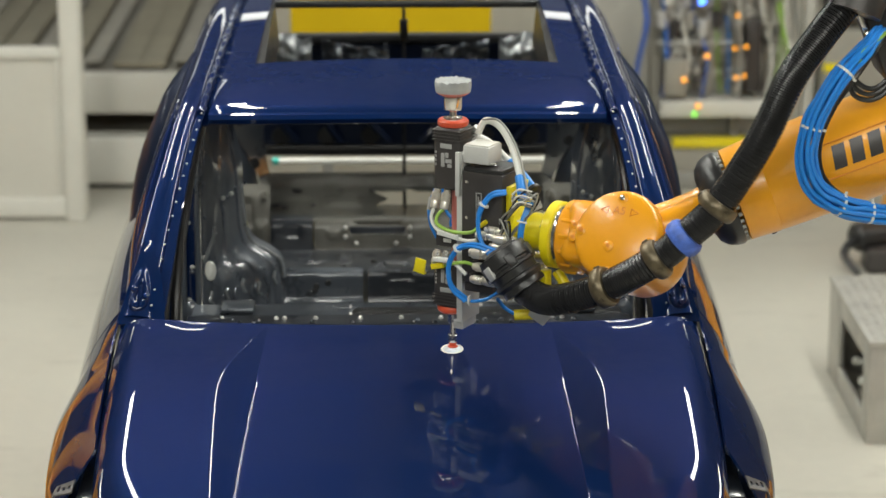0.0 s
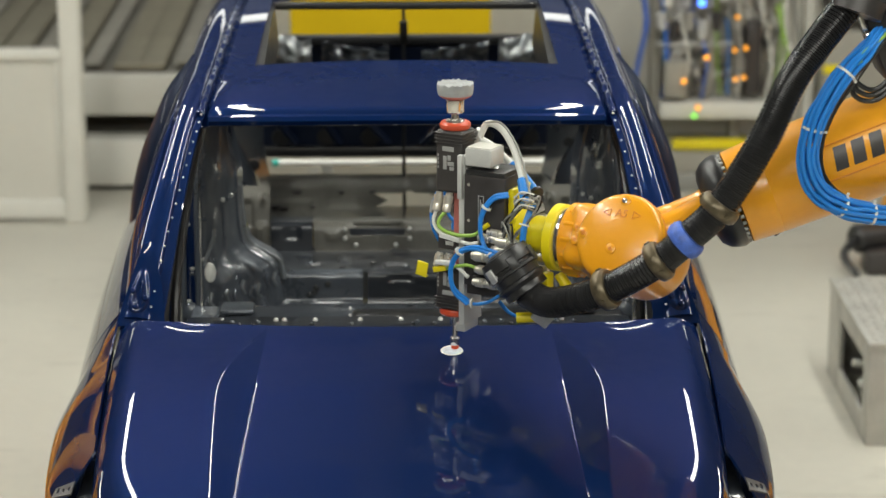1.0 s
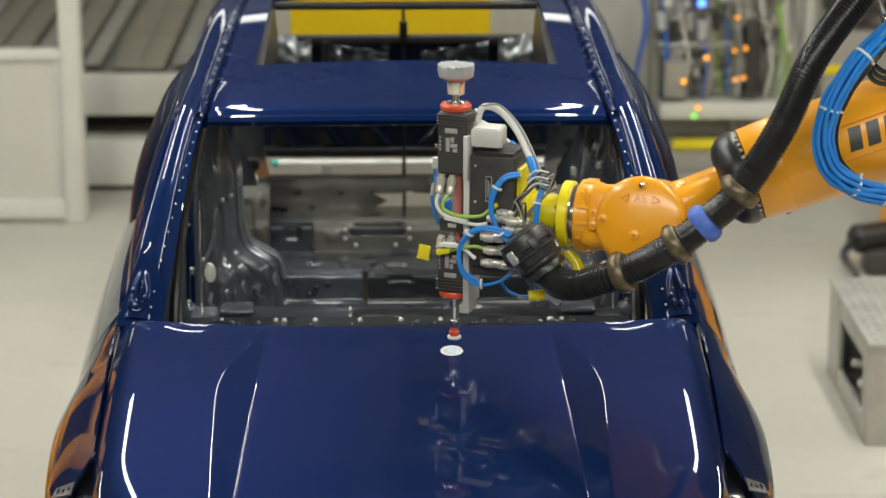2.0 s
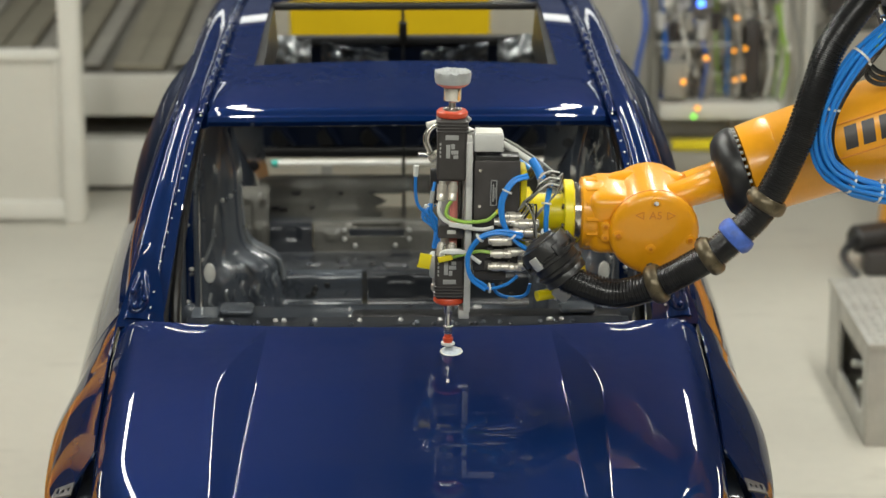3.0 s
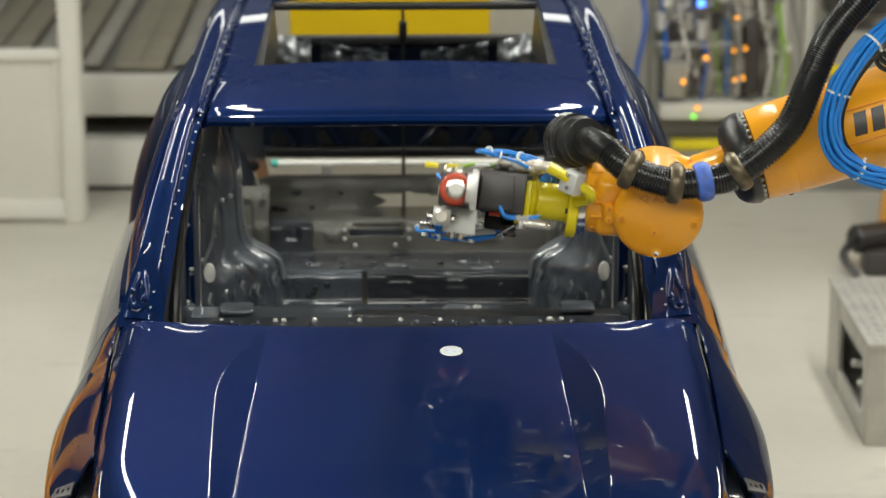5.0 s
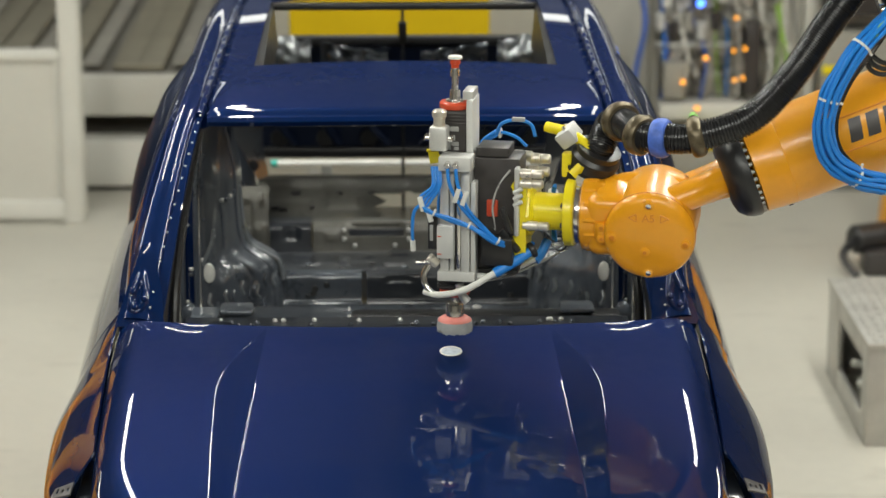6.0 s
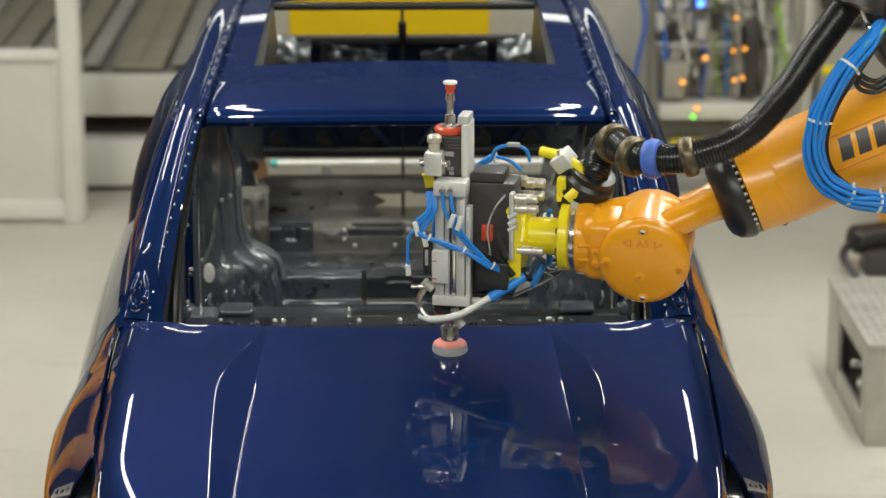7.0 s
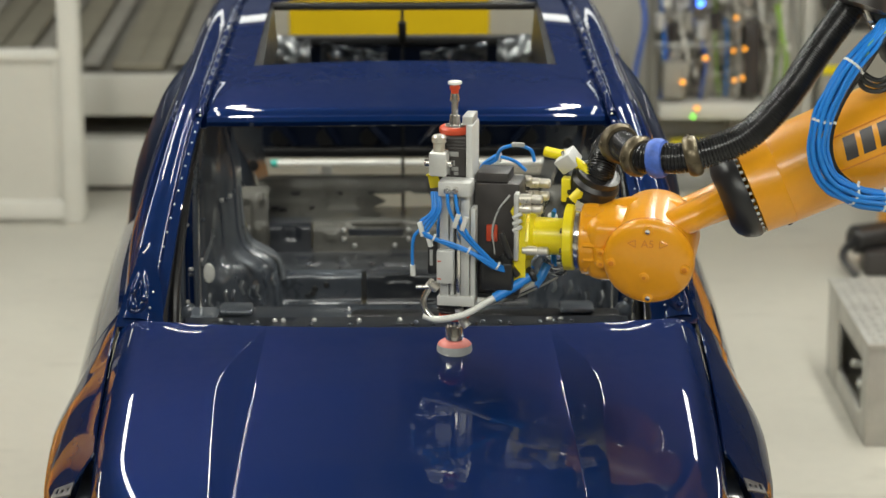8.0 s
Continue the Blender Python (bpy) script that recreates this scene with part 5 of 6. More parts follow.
def robot_details():
    # wrist head: cover screws, plug, joint mark, bolt pairs
    for x, y in ((0.0, 0.094), (-0.094, 0.0), (0.094, -0.01), (0.0, -0.094)):
        bm = lathe(new_bm(), [(0.118, 0.013), (0.1265, 0.013), (0.1275, 0.011)], pose(x * 0.94, y * 0.94, 0), 14)
        s = part("cover_boss", bm, ORANGE, HEAD)
        part("cover_screw", lathe(new_bm(), [(0.1275, 0.0065), (0.131, 0.0065), (0.1315, 0.004)], pose(x * 0.94, y * 0.94, 0), 8), ORANGE_DARK if x else STEEL, s)
    p = part("centre_plug", lathe(new_bm(), [(0.128, 0.0125), (0.1350, 0.0125), (0.136, 0.010)], pose(-0.008, -0.031, 0), 16), ORANGE, HEAD)
    part("plug_socket", lathe(new_bm(), [(0.136, 0.005), (0.1370, 0.005)], pose(-0.008, -0.031, 0), 6), ORANGE_DARK, p)
    mark = new("joint_mark", text_mesh("A5", 0.027, ORANGE_DARK, 0.0016))
    mark.parent, mark.matrix_local = HEAD, pose(0.0, 0.056, 0.1302, -7.5, 0, 0)
    for s in (-1, 1):
        bm = new_bm()
        a, b, c = (s * 0.048, 0.056), (s * 0.029, 0.065), (s * 0.029, 0.047)
        for q, r in ((a, b), (b, c), (c, a)):
            rod(bm, (*q, 0.1341 - 1.15 * (q[0] ** 2 + q[1] ** 2)), (*r, 0.1341 - 1.15 * (r[0] ** 2 + r[1] ** 2)), 0.0014, n=6)
        part("turn_arrow", bm, ORANGE_DARK, HEAD)
    bm = new_bm()
    cable(bm, [(-0.118, -0.020, 0.080), (-0.116, -0.004, 0.085), (-0.118, 0.020, 0.080)], 0.020, 14, 6)
    o = part("bolt_housing", bm, ORANGE, HEAD)
    for y in (-0.016, 0.014):
        part("bolt", lathe(new_bm(), [(0.095, 0.0115), (0.104, 0.0115), (0.1055, 0.008)], pose(-0.117, y, 0), 14), ORANGE, o)
        part("bolt_socket", lathe(new_bm(), [(0.1055, 0.005), (0.1063, 0.005)], pose(-0.117, y, 0), 6), ORANGE_DARK, o)
    for k in range(14):
        a = 2 * math.pi * k / 14
        c = Vector((-0.164, 0.004 + 0.084 * math.cos(a), 0.084 * math.sin(a)))
        part("collar_bolt", rod(new_bm(), c, c + Vector((0.03, 0, 0)), 0.008, n=8, bevel=0.002), ORANGE, HEAD)
    # cover rim groove
    part("cover_rim", lathe(new_bm(), [(0.094, 0.1095), (0.0955, 0.1115), (0.0985, 0.1115), (0.1, 0.1095)], I4, 56), ORANGE_DARK, HEAD)
    # forearm: lettering as plain bars, panel lines, junction box
    for k in range(4):
        def bar(i, j, k=k):
            x = 0.486 + 0.044 * k + 0.031 * i / 4
            a = 0.04 + 0.46 * j / 6
            r = 0.1187 + 0.023 * (x - 0.333)
            return Vector((x + 0.010 * j / 6, r * math.sin(a), r * math.cos(a)))
        part("logo_bar", sheet(new_bm(), bar, 4, 6, 0.0008), BLACK_BODY, FOREARM, "dark grey logo bar")
    for a in (-0.10, 0.58):
        r = 0.1207
        part("panel_line", cable(new_bm(), [(0.45, r * math.sin(a), r * math.cos(a)), (0.58, (r + 0.003) * math.sin(a), (r + 0.003) * math.cos(a)), (0.72, (r + 0.0062) * math.sin(a), (r + 0.0062) * math.cos(a))], 0.0016, 6, 4), ORANGE_DARK, FOREARM)
    for a in (2.2, -1.4):
        part("grub_screw", lathe(new_bm(), [(0, 0.007), (0.003, 0.006)], Matrix.Translation((0.31, 0.1165 * math.sin(a), 0.1165 * math.cos(a))) @ Matrix.Rotation(-a, 4, "X"), 10), BLACK, FOREARM)
    part("junction_box", box(new_bm(), (0.665, 0.150, -0.06), (0.98, 0.36, 0.115), 0.012), BLACK, FOREARM, "black junction box")
    part("box_bracket", box(new_bm(), (0.72, 0.09, -0.03), (0.92, 0.16, 0.05), 0.01), BLACK_BODY, FOREARM)
    part("box_plate", box(new_bm(), (0.652, 0.27, 0.10), (0.664, 0.36, 0.118), 0.003), STEEL, FOREARM)
    part("hinge_pin", rod(new_bm(), (0.658, 0.255, 0.11), (0.658, 0.29, 0.125), 0.008, n=12, bevel=0.002), STEEL, FOREARM)
    for k in range(3):
        part("loop_cable", cable(new_bm(), [(0.69 + 0.02 * k, 0.165, 0.09), (0.635, 0.150 - 0.012 * k, 0.10), (0.605 - 0.01 * k, 0.175 - 0.01 * k, 0.105), (0.60, 0.21, 0.10), (0.64, 0.235, 0.09), (0.69, 0.23, 0.08)], 0.006, 8), BLACK, FOREARM)
    part("hose_cradle", lathe(new_bm(), [(-0.02, 0.048), (-0.02, 0.058), (0.02, 0.058), (0.02, 0.048)], along((0.66, 0.36, 0.15), (0.75, 0.46, 0.12)), 20), BLACK_BODY, FOREARM)


def cable_bundle():
    """The blue air lines that loop down from the junction box over the forearm."""
    t = thing("cable_bundle", "looped bundle of bright blue air lines with white ties", "cables")
    guide = [(0.70, 0.275, 0.10), (0.637, 0.257, 0.16), (0.555, 0.223, 0.19), (0.477, 0.16, 0.20), (0.431, 0.09, 0.20), (0.422, 0.013, 0.19), (0.455, -0.047, 0.18), (0.508, -0.097, 0.165),
             (0.583, -0.140, 0.145), (0.68, -0.16, 0.12)]
    rng = random.Random(3)
    path = smooth_path(guide, 4)
    for k in range(11):
        a, rad = 2 * math.pi * k / 10, (0.0165 if k < 10 else 0.0)
        pts = []
        for i, c in enumerate(path[::2]):
            d = (path[min(2 * i + 1, len(path) - 1)] - path[max(2 * i - 1, 0)]).normalized()
            side = d.cross(Vector((0, 0, 1))).normalized()
            w = a + 0.10 * i
            loose = 1.0 + 0.5 * math.sin(i / len(path[::2]) * math.pi)
            pts.append(c + loose * rad * (math.cos(w) * side * 0.9 + math.sin(w) * Vector((0, 0, 1))) + Vector((rng.uniform(-1, 1), rng.uniform(-1, 1), 0)) * 0.0025)
        part("air_line", cable(new_bm(), pts, 0.0056, 8, 3), BLACK if k == 4 else BLUE_CABLE, t)
    part("earth_lead", cable(new_bm(), [(0.70, 0.27, 0.125), (0.63, 0.262, 0.18), (0.61, 0.235, 0.185)], 0.005, 8), GREEN_CABLE, t)
    part("control_lead", cable(new_bm(), [(0.69, 0.256, 0.11), (0.598, 0.205, 0.155), (0.523, 0.155, 0.165), (0.468, 0.092, 0.175), (0.450, 0.023, 0.178), (0.477, -0.045, 0.165), (0.542, -0.105, 0.15), (0.66, -0.15, 0.12)], 0.007, 8), BLACK, t)
    for i in (7, 13, 25, 29, 34):
        if i >= len(path) - 1:
            continue
        m = along(path[i], path[i + 1])
        tie = part("cable_tie", lathe(new_bm(), [(-0.003, 0.0245), (-0.003, 0.0265), (0.003, 0.0265), (0.003, 0.0245)], m, 16), WHITE, t)
        part("tie_tail", box(new_bm(), (0.024, -0.002, -0.003), (0.034, 0.002, 0.003), 0.0008, m), WHITE, tie)
    return t


def motor(parent, z0, z1, name, flip):
    """One black polisher body with cooling fins, red collar and printed plates; its shaft side is at z1."""
    s = 1 if z1 > z0 else -1
    lo, hi = min(z0, z1), max(z0, z1)
    m = part(name, box(new_bm(), (-0.036, -0.036, lo), (0.038, 0.036, hi), 0.009, seg=3), BLACK_BODY, parent, "black polisher body with printed plate")
    for k in range(4):
        z = z1 - s * (0.006 + 0.008 * k)
        bm = box(new_bm(), (-0.0385, -0.0385, min(z, z - s * 0.004)), (0.0405, 0.0385, max(z, z - s * 0.004)), 0.0018)
        part("cooling_fin", bm, BLACK_BODY, m)
    part("collar", lathe(new_bm(), [(z1, 0.030), (z1, 0.036), (z1 + s * 0.004, 0.0385), (z1 + s * 0.012, 0.0385), (z1 + s * 0.017, 0.034), (z1 + s * 0.017, 0.026)] if s > 0 else
                     [(z1 - 0.017, 0.026), (z1 - 0.017, 0.034), (z1 - 0.012, 0.0385), (z1 - 0.004, 0.0385), (z1, 0.036), (z1, 0.030)], I4, 28), RED, m, "red collar ring")
    part("bush", lathe(new_bm(), sorted([(z1 + s * 0.010, 0.025), (z1 + s * 0.020, 0.024), (z1 + s * 0.022, 0.016)]), I4, 20), STEEL, m)
    mid = (lo + hi) / 2
    for side in (-1, 1):
        y = side * 0.0362
        part("logo_plate", box(new_bm(), (-0.016, y - 0.0006, z1 - s * 0.052), (0.016, y + 0.0006, z1 - s * 0.040), 0.0004), LABEL, m, "pale logo bar")
        for k, (x0, x1, h0, h1) in enumerate(((-0.014, -0.004, 0.064, 0.098), (-0.002, 0.007, 0.062, 0.075), (-0.002, 0.016, 0.078, 0.088), (0.004, 0.016, 0.090, 0.099))):
            if abs(z1 - s * h1 - mid) < (hi - lo) / 2:
                part("rating_plate", box(new_bm(), (x0, y - 0.0006, z1 - s * h0), (x1, y + 0.0006, z1 - s * h1), 0.0003), LABEL, m)
        for k in range(4):
            h = 0.060 + 0.010 * k
            if h + 0.006 < hi - lo:
                part("print_mark", box(new_bm(), (-0.030, y - 0.0005, z1 - s * h), (-0.026, y + 0.0005, z1 - s * (h + 0.006))), LABEL, m)
    return m


def nipple(parent, p, q, r=0.0095, name="connector", material=None):
    """A knurled plug connector."""
    d = (Vector(q) - Vector(p)).length
    bm = lathe(new_bm(), [(0, r * 0.8), (0.15 * d, r * 0.8), (0.16 * d, r * 1.1), (0.55 * d, r * 1.1), (0.56 * d, r * 0.85), (0.62 * d, r), (0.95 * d, r), (d, r * 0.7)], along(p, q), 14)
    return part(name, bm, material or BRASS, parent)


def tool():
    t = thing("polishing_tool", "double-ended polishing tool with cables on a yellow robot flange", "polishing tool")
    # mount: valve block, yellow web, tube and flange disc
    blk = part("valve_block", box(new_bm(), (0.056, -0.058, -0.115), (0.168, 0.040, 0.165), 0.003), BLACK_BODY, t, "black anodised valve block")
    part("block_lid", box(new_bm(), (0.060, -0.055, 0.165), (0.165, 0.045, 0.176), 0.002), BLACK, blk)
    part("lid_plug", lathe(new_bm(), [(0.176, 0.012), (0.178, 0.011), (0.178, 0.004)], pose(0.112, -0.005, 0), 16), STEEL, blk)
    part("block_strip", box(new_bm(), (0.085, -0.056, 0.176), (0.088, 0.046, 0.1775)), BLACK_BODY, blk)
    for x, z in ((0.07, 0.14), (0.07, 0.05), (0.145, -0.09), (0.07, -0.09)):
        part("block_screw", lathe(new_bm(), [(0.0, 0.004), (0.002, 0.004)], pose(x, -0.058, z, 90, 0, 0), 8), STEEL, blk)
    part("type_plate", box(new_bm(), (0.094, -0.0592, 0.050), (0.114, -0.0578, 0.118), 0.001), BLACK, blk)
    for lo, hi in (((0.096, 0.052), (0.112, 0.054)), ((0.096, 0.114), (0.112, 0.116)), ((0.096, 0.054), (0.098, 0.114)), ((0.110, 0.054), (0.112, 0.114)), ((0.101, 0.062), (0.104, 0.106)), ((0.106, 0.070), (0.108, 0.098))):
        part("plate_mark", box(new_bm(), (lo[0], -0.0600, lo[1]), (hi[0], -0.0590, hi[1])), LABEL, blk)
    part("lower_block", box(new_bm(), (0.060, -0.050, -0.140), (0.140, 0.035, -0.116), 0.003), BLACK_BODY, t)
    part("red_insert", box(new_bm(), (0.088, 0.040, -0.012), (0.116, 0.052, 0.03), 0.003), RED, t)
    part("rear_motor", box(new_bm(), (0.080, 0.041, 0.075), (0.160, 0.085, 0.145), 0.006), BLACK, t)
    web = part("yellow_web", box(new_bm(), (0.169, -0.045, -0.085), (0.186, 0.055, 0.115), 0.006), YELLOW, t, "yellow lacquered mounting web")
    bm = new_bm()
    for y in (0.050, 0.062):
        bm.faces.new([bm.verts.new((x, y, z)) for x, z in ((0.188, -0.090), (0.188, 0.112), (0.166, 0.118), (0.136, 0.088), (0.160, 0.045), (0.164, -0.040), (0.150, -0.075), (0.165, -0.098))])
    bmesh.ops.bridge_loops(bm, edges=bm.edges[:])
    part("web_gusset", bm, YELLOW, web)
    part("web_clip", box(new_bm(), (-0.008, 0.062, -0.034), (0.008, 0.074, 0.034), 0.003, pose(0.150, 0, 0.062, 0, 40, 0)), BLACK, web)
    for k in range(3):
        part("silver_ferrule", rod(new_bm(), (0.158, 0.072, -0.060 + 0.016 * k), (0.180, 0.072, -0.072 + 0.016 * k), 0.0055, n=10, bevel=0.001), ALU_PALE, web)
    bm = new_bm()
    rod(bm, (0.180, 0, 0), (0.285, 0, 0), 0.046, n=36)
    lathe(bm, [(0.186, 0.064), (0.194, 0.064), (0.204, 0.047)], X, 8)
    part("flange_tube", bm, YELLOW, t)
    disc = part("flange_disc", lathe(new_bm(), [(0.278, 0.079), (0.280, 0.082), (0.300, 0.082), (0.303, 0.079)], X, 44), YELLOW, t)
    for k in range(8):
        a = 2 * math.pi * k / 8 + 0.3
        c = Vector((0.272, 0.064 * math.cos(a), 0.064 * math.sin(a)))
        part("flange_bolt", rod(new_bm(), c, c + Vector((0.008, 0, 0)), 0.0065, n=10, bevel=0.001), BLACK_BODY, disc)
    part("flange_ring", lathe(new_bm(), [(0.303, 0.074), (0.310, 0.076), (0.316, 0.076), (0.317, 0.072), (0.325, 0.072)], X, 44), STEEL, t)
    # hose holder: bent yellow bar, clamp block, black plug socket
    bar = part("hose_holder", cable(new_bm(), [(0.292, -0.005, -0.070), (0.322, -0.015, -0.105), (0.320, -0.03, -0.140), (0.272, -0.055, -0.165), (0.215, -0.08, -0.172)], 0.0135, 14), YELLOW, t, "bent yellow hose holder")
    part("clamp_block", box(new_bm(), (-0.024, -0.026, -0.02), (0.024, 0.026, 0.02), 0.004, pose(0.275, -0.05, -0.160, 20, 35, 20)), ALU_PALE, bar)
    for k in (-1, 1):
        part("clamp_screw", rod(new_bm(), (0.262, -0.05 + 0.015 * k, -0.185), (0.266, -0.05 + 0.015 * k, -0.175), 0.005, n=8), STEEL, bar)
    part("holder_plate", box(new_bm(), (0.262, -0.055, -0.12), (0.286, -0.02, -0.06), 0.004), YELLOW, bar)
    m = I4
    sock = part("hose_socket", lathe(new_bm(), [(-0.022, 0.045), (-0.020, 0.061), (0.0, 0.066), (0.014, 0.066), (0.016, 0.060), (0.022, 0.060), (0.024, 0.067), (0.032, 0.067), (0.034, 0.059),
                                                (0.052, 0.057), (0.055, 0.062), (0.062, 0.062), (0.072, 0.054), (0.078, 0.056), (0.088, 0.056), (0.09, 0.046)], m, 32), BLACK, t, "black hose socket with snap ring")
    for k in range(6):
        a = 2 * math.pi * k / 6 + 0.4
        part("snap_tab", box(new_bm(), (0.060, -0.012, -0.004), (0.0695, 0.012, 0.030), 0.003, m @ Matrix.Rotation(a, 4, "Z")), BLACK if k % 3 else ALU, sock)
    part("cable_cap", lathe(new_bm(), [(-0.03, 0.03), (-0.024, 0.044), (-0.021, 0.045)], m, 20), BLACK_BODY, sock)
    # brass-coloured plugs on the block
    for k, (x, y, z) in enumerate(((0.128, -0.075, 0.015), (0.150, -0.07, 0.028), (0.155, -0.07, -0.062), (0.120, -0.075, -0.066), (0.115, -0.078, -0.098), (0.150, -0.075, -0.10))):
        nipple(blk, (x - 0.022, y, z), (x + 0.032, y, z), 0.0105)
        part("plug_foot", box(new_bm(), (x - 0.03, y + 0.005, z - 0.012), (x - 0.014, -0.058, z + 0.012), 0.002), BLACK_BODY, blk)
    for k, (x, z) in enumerate(((0.185, -0.06), (0.185, -0.085), (0.2, 0.045))):
        nipple(t, (x - 0.02, 0.06, z), (x + 0.045, 0.06, z), 0.011, "valve_plug")
    # fat couplings beside the block and short grey leads between them
    for k, (x, y, z) in enumerate(((0.190, -0.080, -0.058), (0.192, -0.082, -0.090), (0.118, -0.082, -0.030), (0.182, -0.078, 0.012), (0.170, -0.075, -0.010))):
        nipple(blk, (x - 0.026, y, z), (x + 0.034, y, z), 0.0125)
    for k in range(4):
        part("sensor_wire", cable(new_bm(), [(0.172, -0.078, 0.05 - 0.012 * k), (0.182 + 0.008 * k, -0.094, 0.066), (0.205, -0.096 + 0.004 * k, 0.02 - 0.01 * k), (0.212 + 0.004 * k, -0.09, -0.045)], 0.0024, 6, 5), (GREY_STEEL, BLACK)[k % 2], t)
    part("plug_bar", box(new_bm(), (0.16, 0.045, -0.10), (0.172, 0.075, 0.07), 0.003), ALU, t)
    # carriage: grey plate with the two polishers
    c = part("carriage", box(new_bm(), (0.036, -0.048, -0.225), (0.052, 0.044, 0.205), 0.002), ALU_PALE, t, "grey sliding carriage plate")
    part("sensor_box", box(new_bm(), (0.054, -0.050, 0.184), (0.126, 0.020, 0.228), 0.004), ALU_PALE, c)
    part("sensor_lid", box(new_bm(), (0.058, -0.046, 0.228), (0.122, 0.016, 0.231), 0.001), FRAME, c)
    part("carriage_rib", box(new_bm(), (0.038, -0.060, 0.10), (0.050, -0.046, 0.21), 0.002), ALU_PALE, c)
    part("carriage_foot", box(new_bm(), (0.024, -0.04, -0.245), (0.050, 0.03, -0.223), 0.002), ALU, c)
    motor(c, 0.105, 0.262, "upper_polisher", False)
    motor(c, -0.080, -0.197, "lower_polisher", True)
    part("middle_block", box(new_bm(), (-0.030, -0.034, -0.040), (0.034, 0.030, -0.006), 0.003), BLACK_BODY, c)
    part("middle_label", box(new_bm(), (-0.008, -0.0352, -0.028), (0.014, -0.034, -0.018), 0.0004), WHITE, c)
    part("guide_rod", rod(new_bm(), (0.008, 0.0, -0.08), (0.008, 0.0, 0.11), 0.010, n=14), PINK, c, "bare copper coloured rod")
    up = part("upper_spindle", lathe(new_bm(), [(0.275, 0.011), (0.288, 0.009), (0.300, 0.009), (0.301, 0.021), (0.304, 0.0225), (0.334, 0.0225), (0.337, 0.020)], I4, 28), STEEL, c)
    part("pad_backing", lathe(new_bm(), [(0.336, 0.018), (0.338, 0.032), (0.343, 0.040), (0.347, 0.0425)], I4, 32), PINK, c, "salmon pad backing")

    def pad(i, j):
        a, r = 2 * math.pi * j / 40, 0.0445 * min(i, 8) / 8
        z = 0.374 + 0.0038 * math.sin(r * math.cos(a) * 330) * math.sin(r * math.sin(a) * 330 + 0.6)
        if i == 9:
            r, z = 0.0455, 0.363
        if i == 10:
            r, z = 0.043, 0.3465
        return Vector((r * math.cos(a), r * math.sin(a), z))
    part("foam_pad", sheet(new_bm(), pad, 10, 40), FOAM, c, "grey waffle foam polishing pad", angle=60)
    part("lower_spindle", lathe(new_bm(), [(-0.296, 0.0095), (-0.286, 0.012), (-0.276, 0.012), (-0.275, 0.008), (-0.242, 0.008), (-0.241, 0.013), (-0.212, 0.0145), (-0.21, 0.017), (-0.205, 0.017)], I4, 24), STEEL, c)
    part("sanding_holder", lathe(new_bm(), [(-0.318, 0.011), (-0.312, 0.013), (-0.306, 0.013), (-0.305, 0.0095), (-0.296, 0.0095)], I4, 22), RED, c, "small red sanding head")
    part("sanding_disc", lathe(new_bm(), [(-0.325, 0.0165), (-0.3235, 0.0175), (-0.319, 0.0175), (-0.318, 0.014)], I4, 28), WHITE, c, "pale sanding disc")
    # plug connectors and leads on the polishers
    for k, (x, z0, z1) in enumerate(((-0.022, 0.107, 0.060), (0.006, 0.107, 0.060), (-0.020, -0.048, -0.082), (0.006, -0.048, -0.082))):
        nipple(c, (x, -0.040, z0), (x - 0.004, -0.050, z1), 0.0105)
    leads = [("white_lead", WHITE, [(-0.026, -0.05, 0.062), (-0.030, -0.056, 0.035), (-0.012, -0.062, 0.012), (0.03, -0.064, -0.002), (0.075, -0.07, -0.006), (0.105, -0.072, 0.0)], 0.0048),
             ("green_lead", GREEN_CABLE, [(0.002, -0.05, 0.062), (-0.010, -0.06, 0.045), (-0.008, -0.066, 0.025), (0.03, -0.066, 0.012), (0.085, -0.068, 0.016), (0.112, -0.066, 0.036)], 0.0045),
             ("white_lead", WHITE, [(-0.024, -0.05, -0.084), (-0.016, -0.062, -0.066), (0.02, -0.066, -0.062), (0.045, -0.066, -0.072), (0.075, -0.07, -0.092)], 0.005),
             ("green_lead", GREEN_CABLE, [(0.002, -0.05, -0.084), (0.03, -0.066, -0.072), (0.07, -0.068, -0.062), (0.10, -0.072, -0.064)], 0.0045)]
    for name, mt, pts, r in leads:
        part(name, cable(new_bm(), pts, r, 8, 5), mt, t)
    part("lead_tag", box(new_bm(), (-0.005, -0.074, -0.004), (0.052, -0.068, 0.008), 0.001, pose(0, 0, 0.004, 0, 8, 0)), WHITE, t, "white lead tag")
    part("lead_tag", box(new_bm(), (-0.018, -0.071, -0.070), (0.036, -0.065, -0.060), 0.001), WHITE, t)
    part("yellow_tip", rod(new_bm(), (0.112, -0.066, 0.036), (0.128, -0.064, 0.048), 0.006, n=10), YELLOW, t)
    flag = part("yellow_flag", box(new_bm(), (-0.060, -0.060, -0.116), (-0.030, -0.054, -0.082), 0.002, pose(0, 0, 0, 0, 10, 0)), YELLOW, t, "yellow flag tag")
    part("flag_arm", box(new_bm(), (-0.050, -0.062, -0.086), (-0.014, -0.052, -0.072), 0.002, pose(0, 0, 0, 0, -14, 0)), YELLOW, flag)
    part("flag_edge", box(new_bm(), (-0.062, -0.058, -0.120), (-0.030, -0.046, -0.115), 0.001, pose(0, 0, 0, 0, 10, 0)), YELLOW, flag)
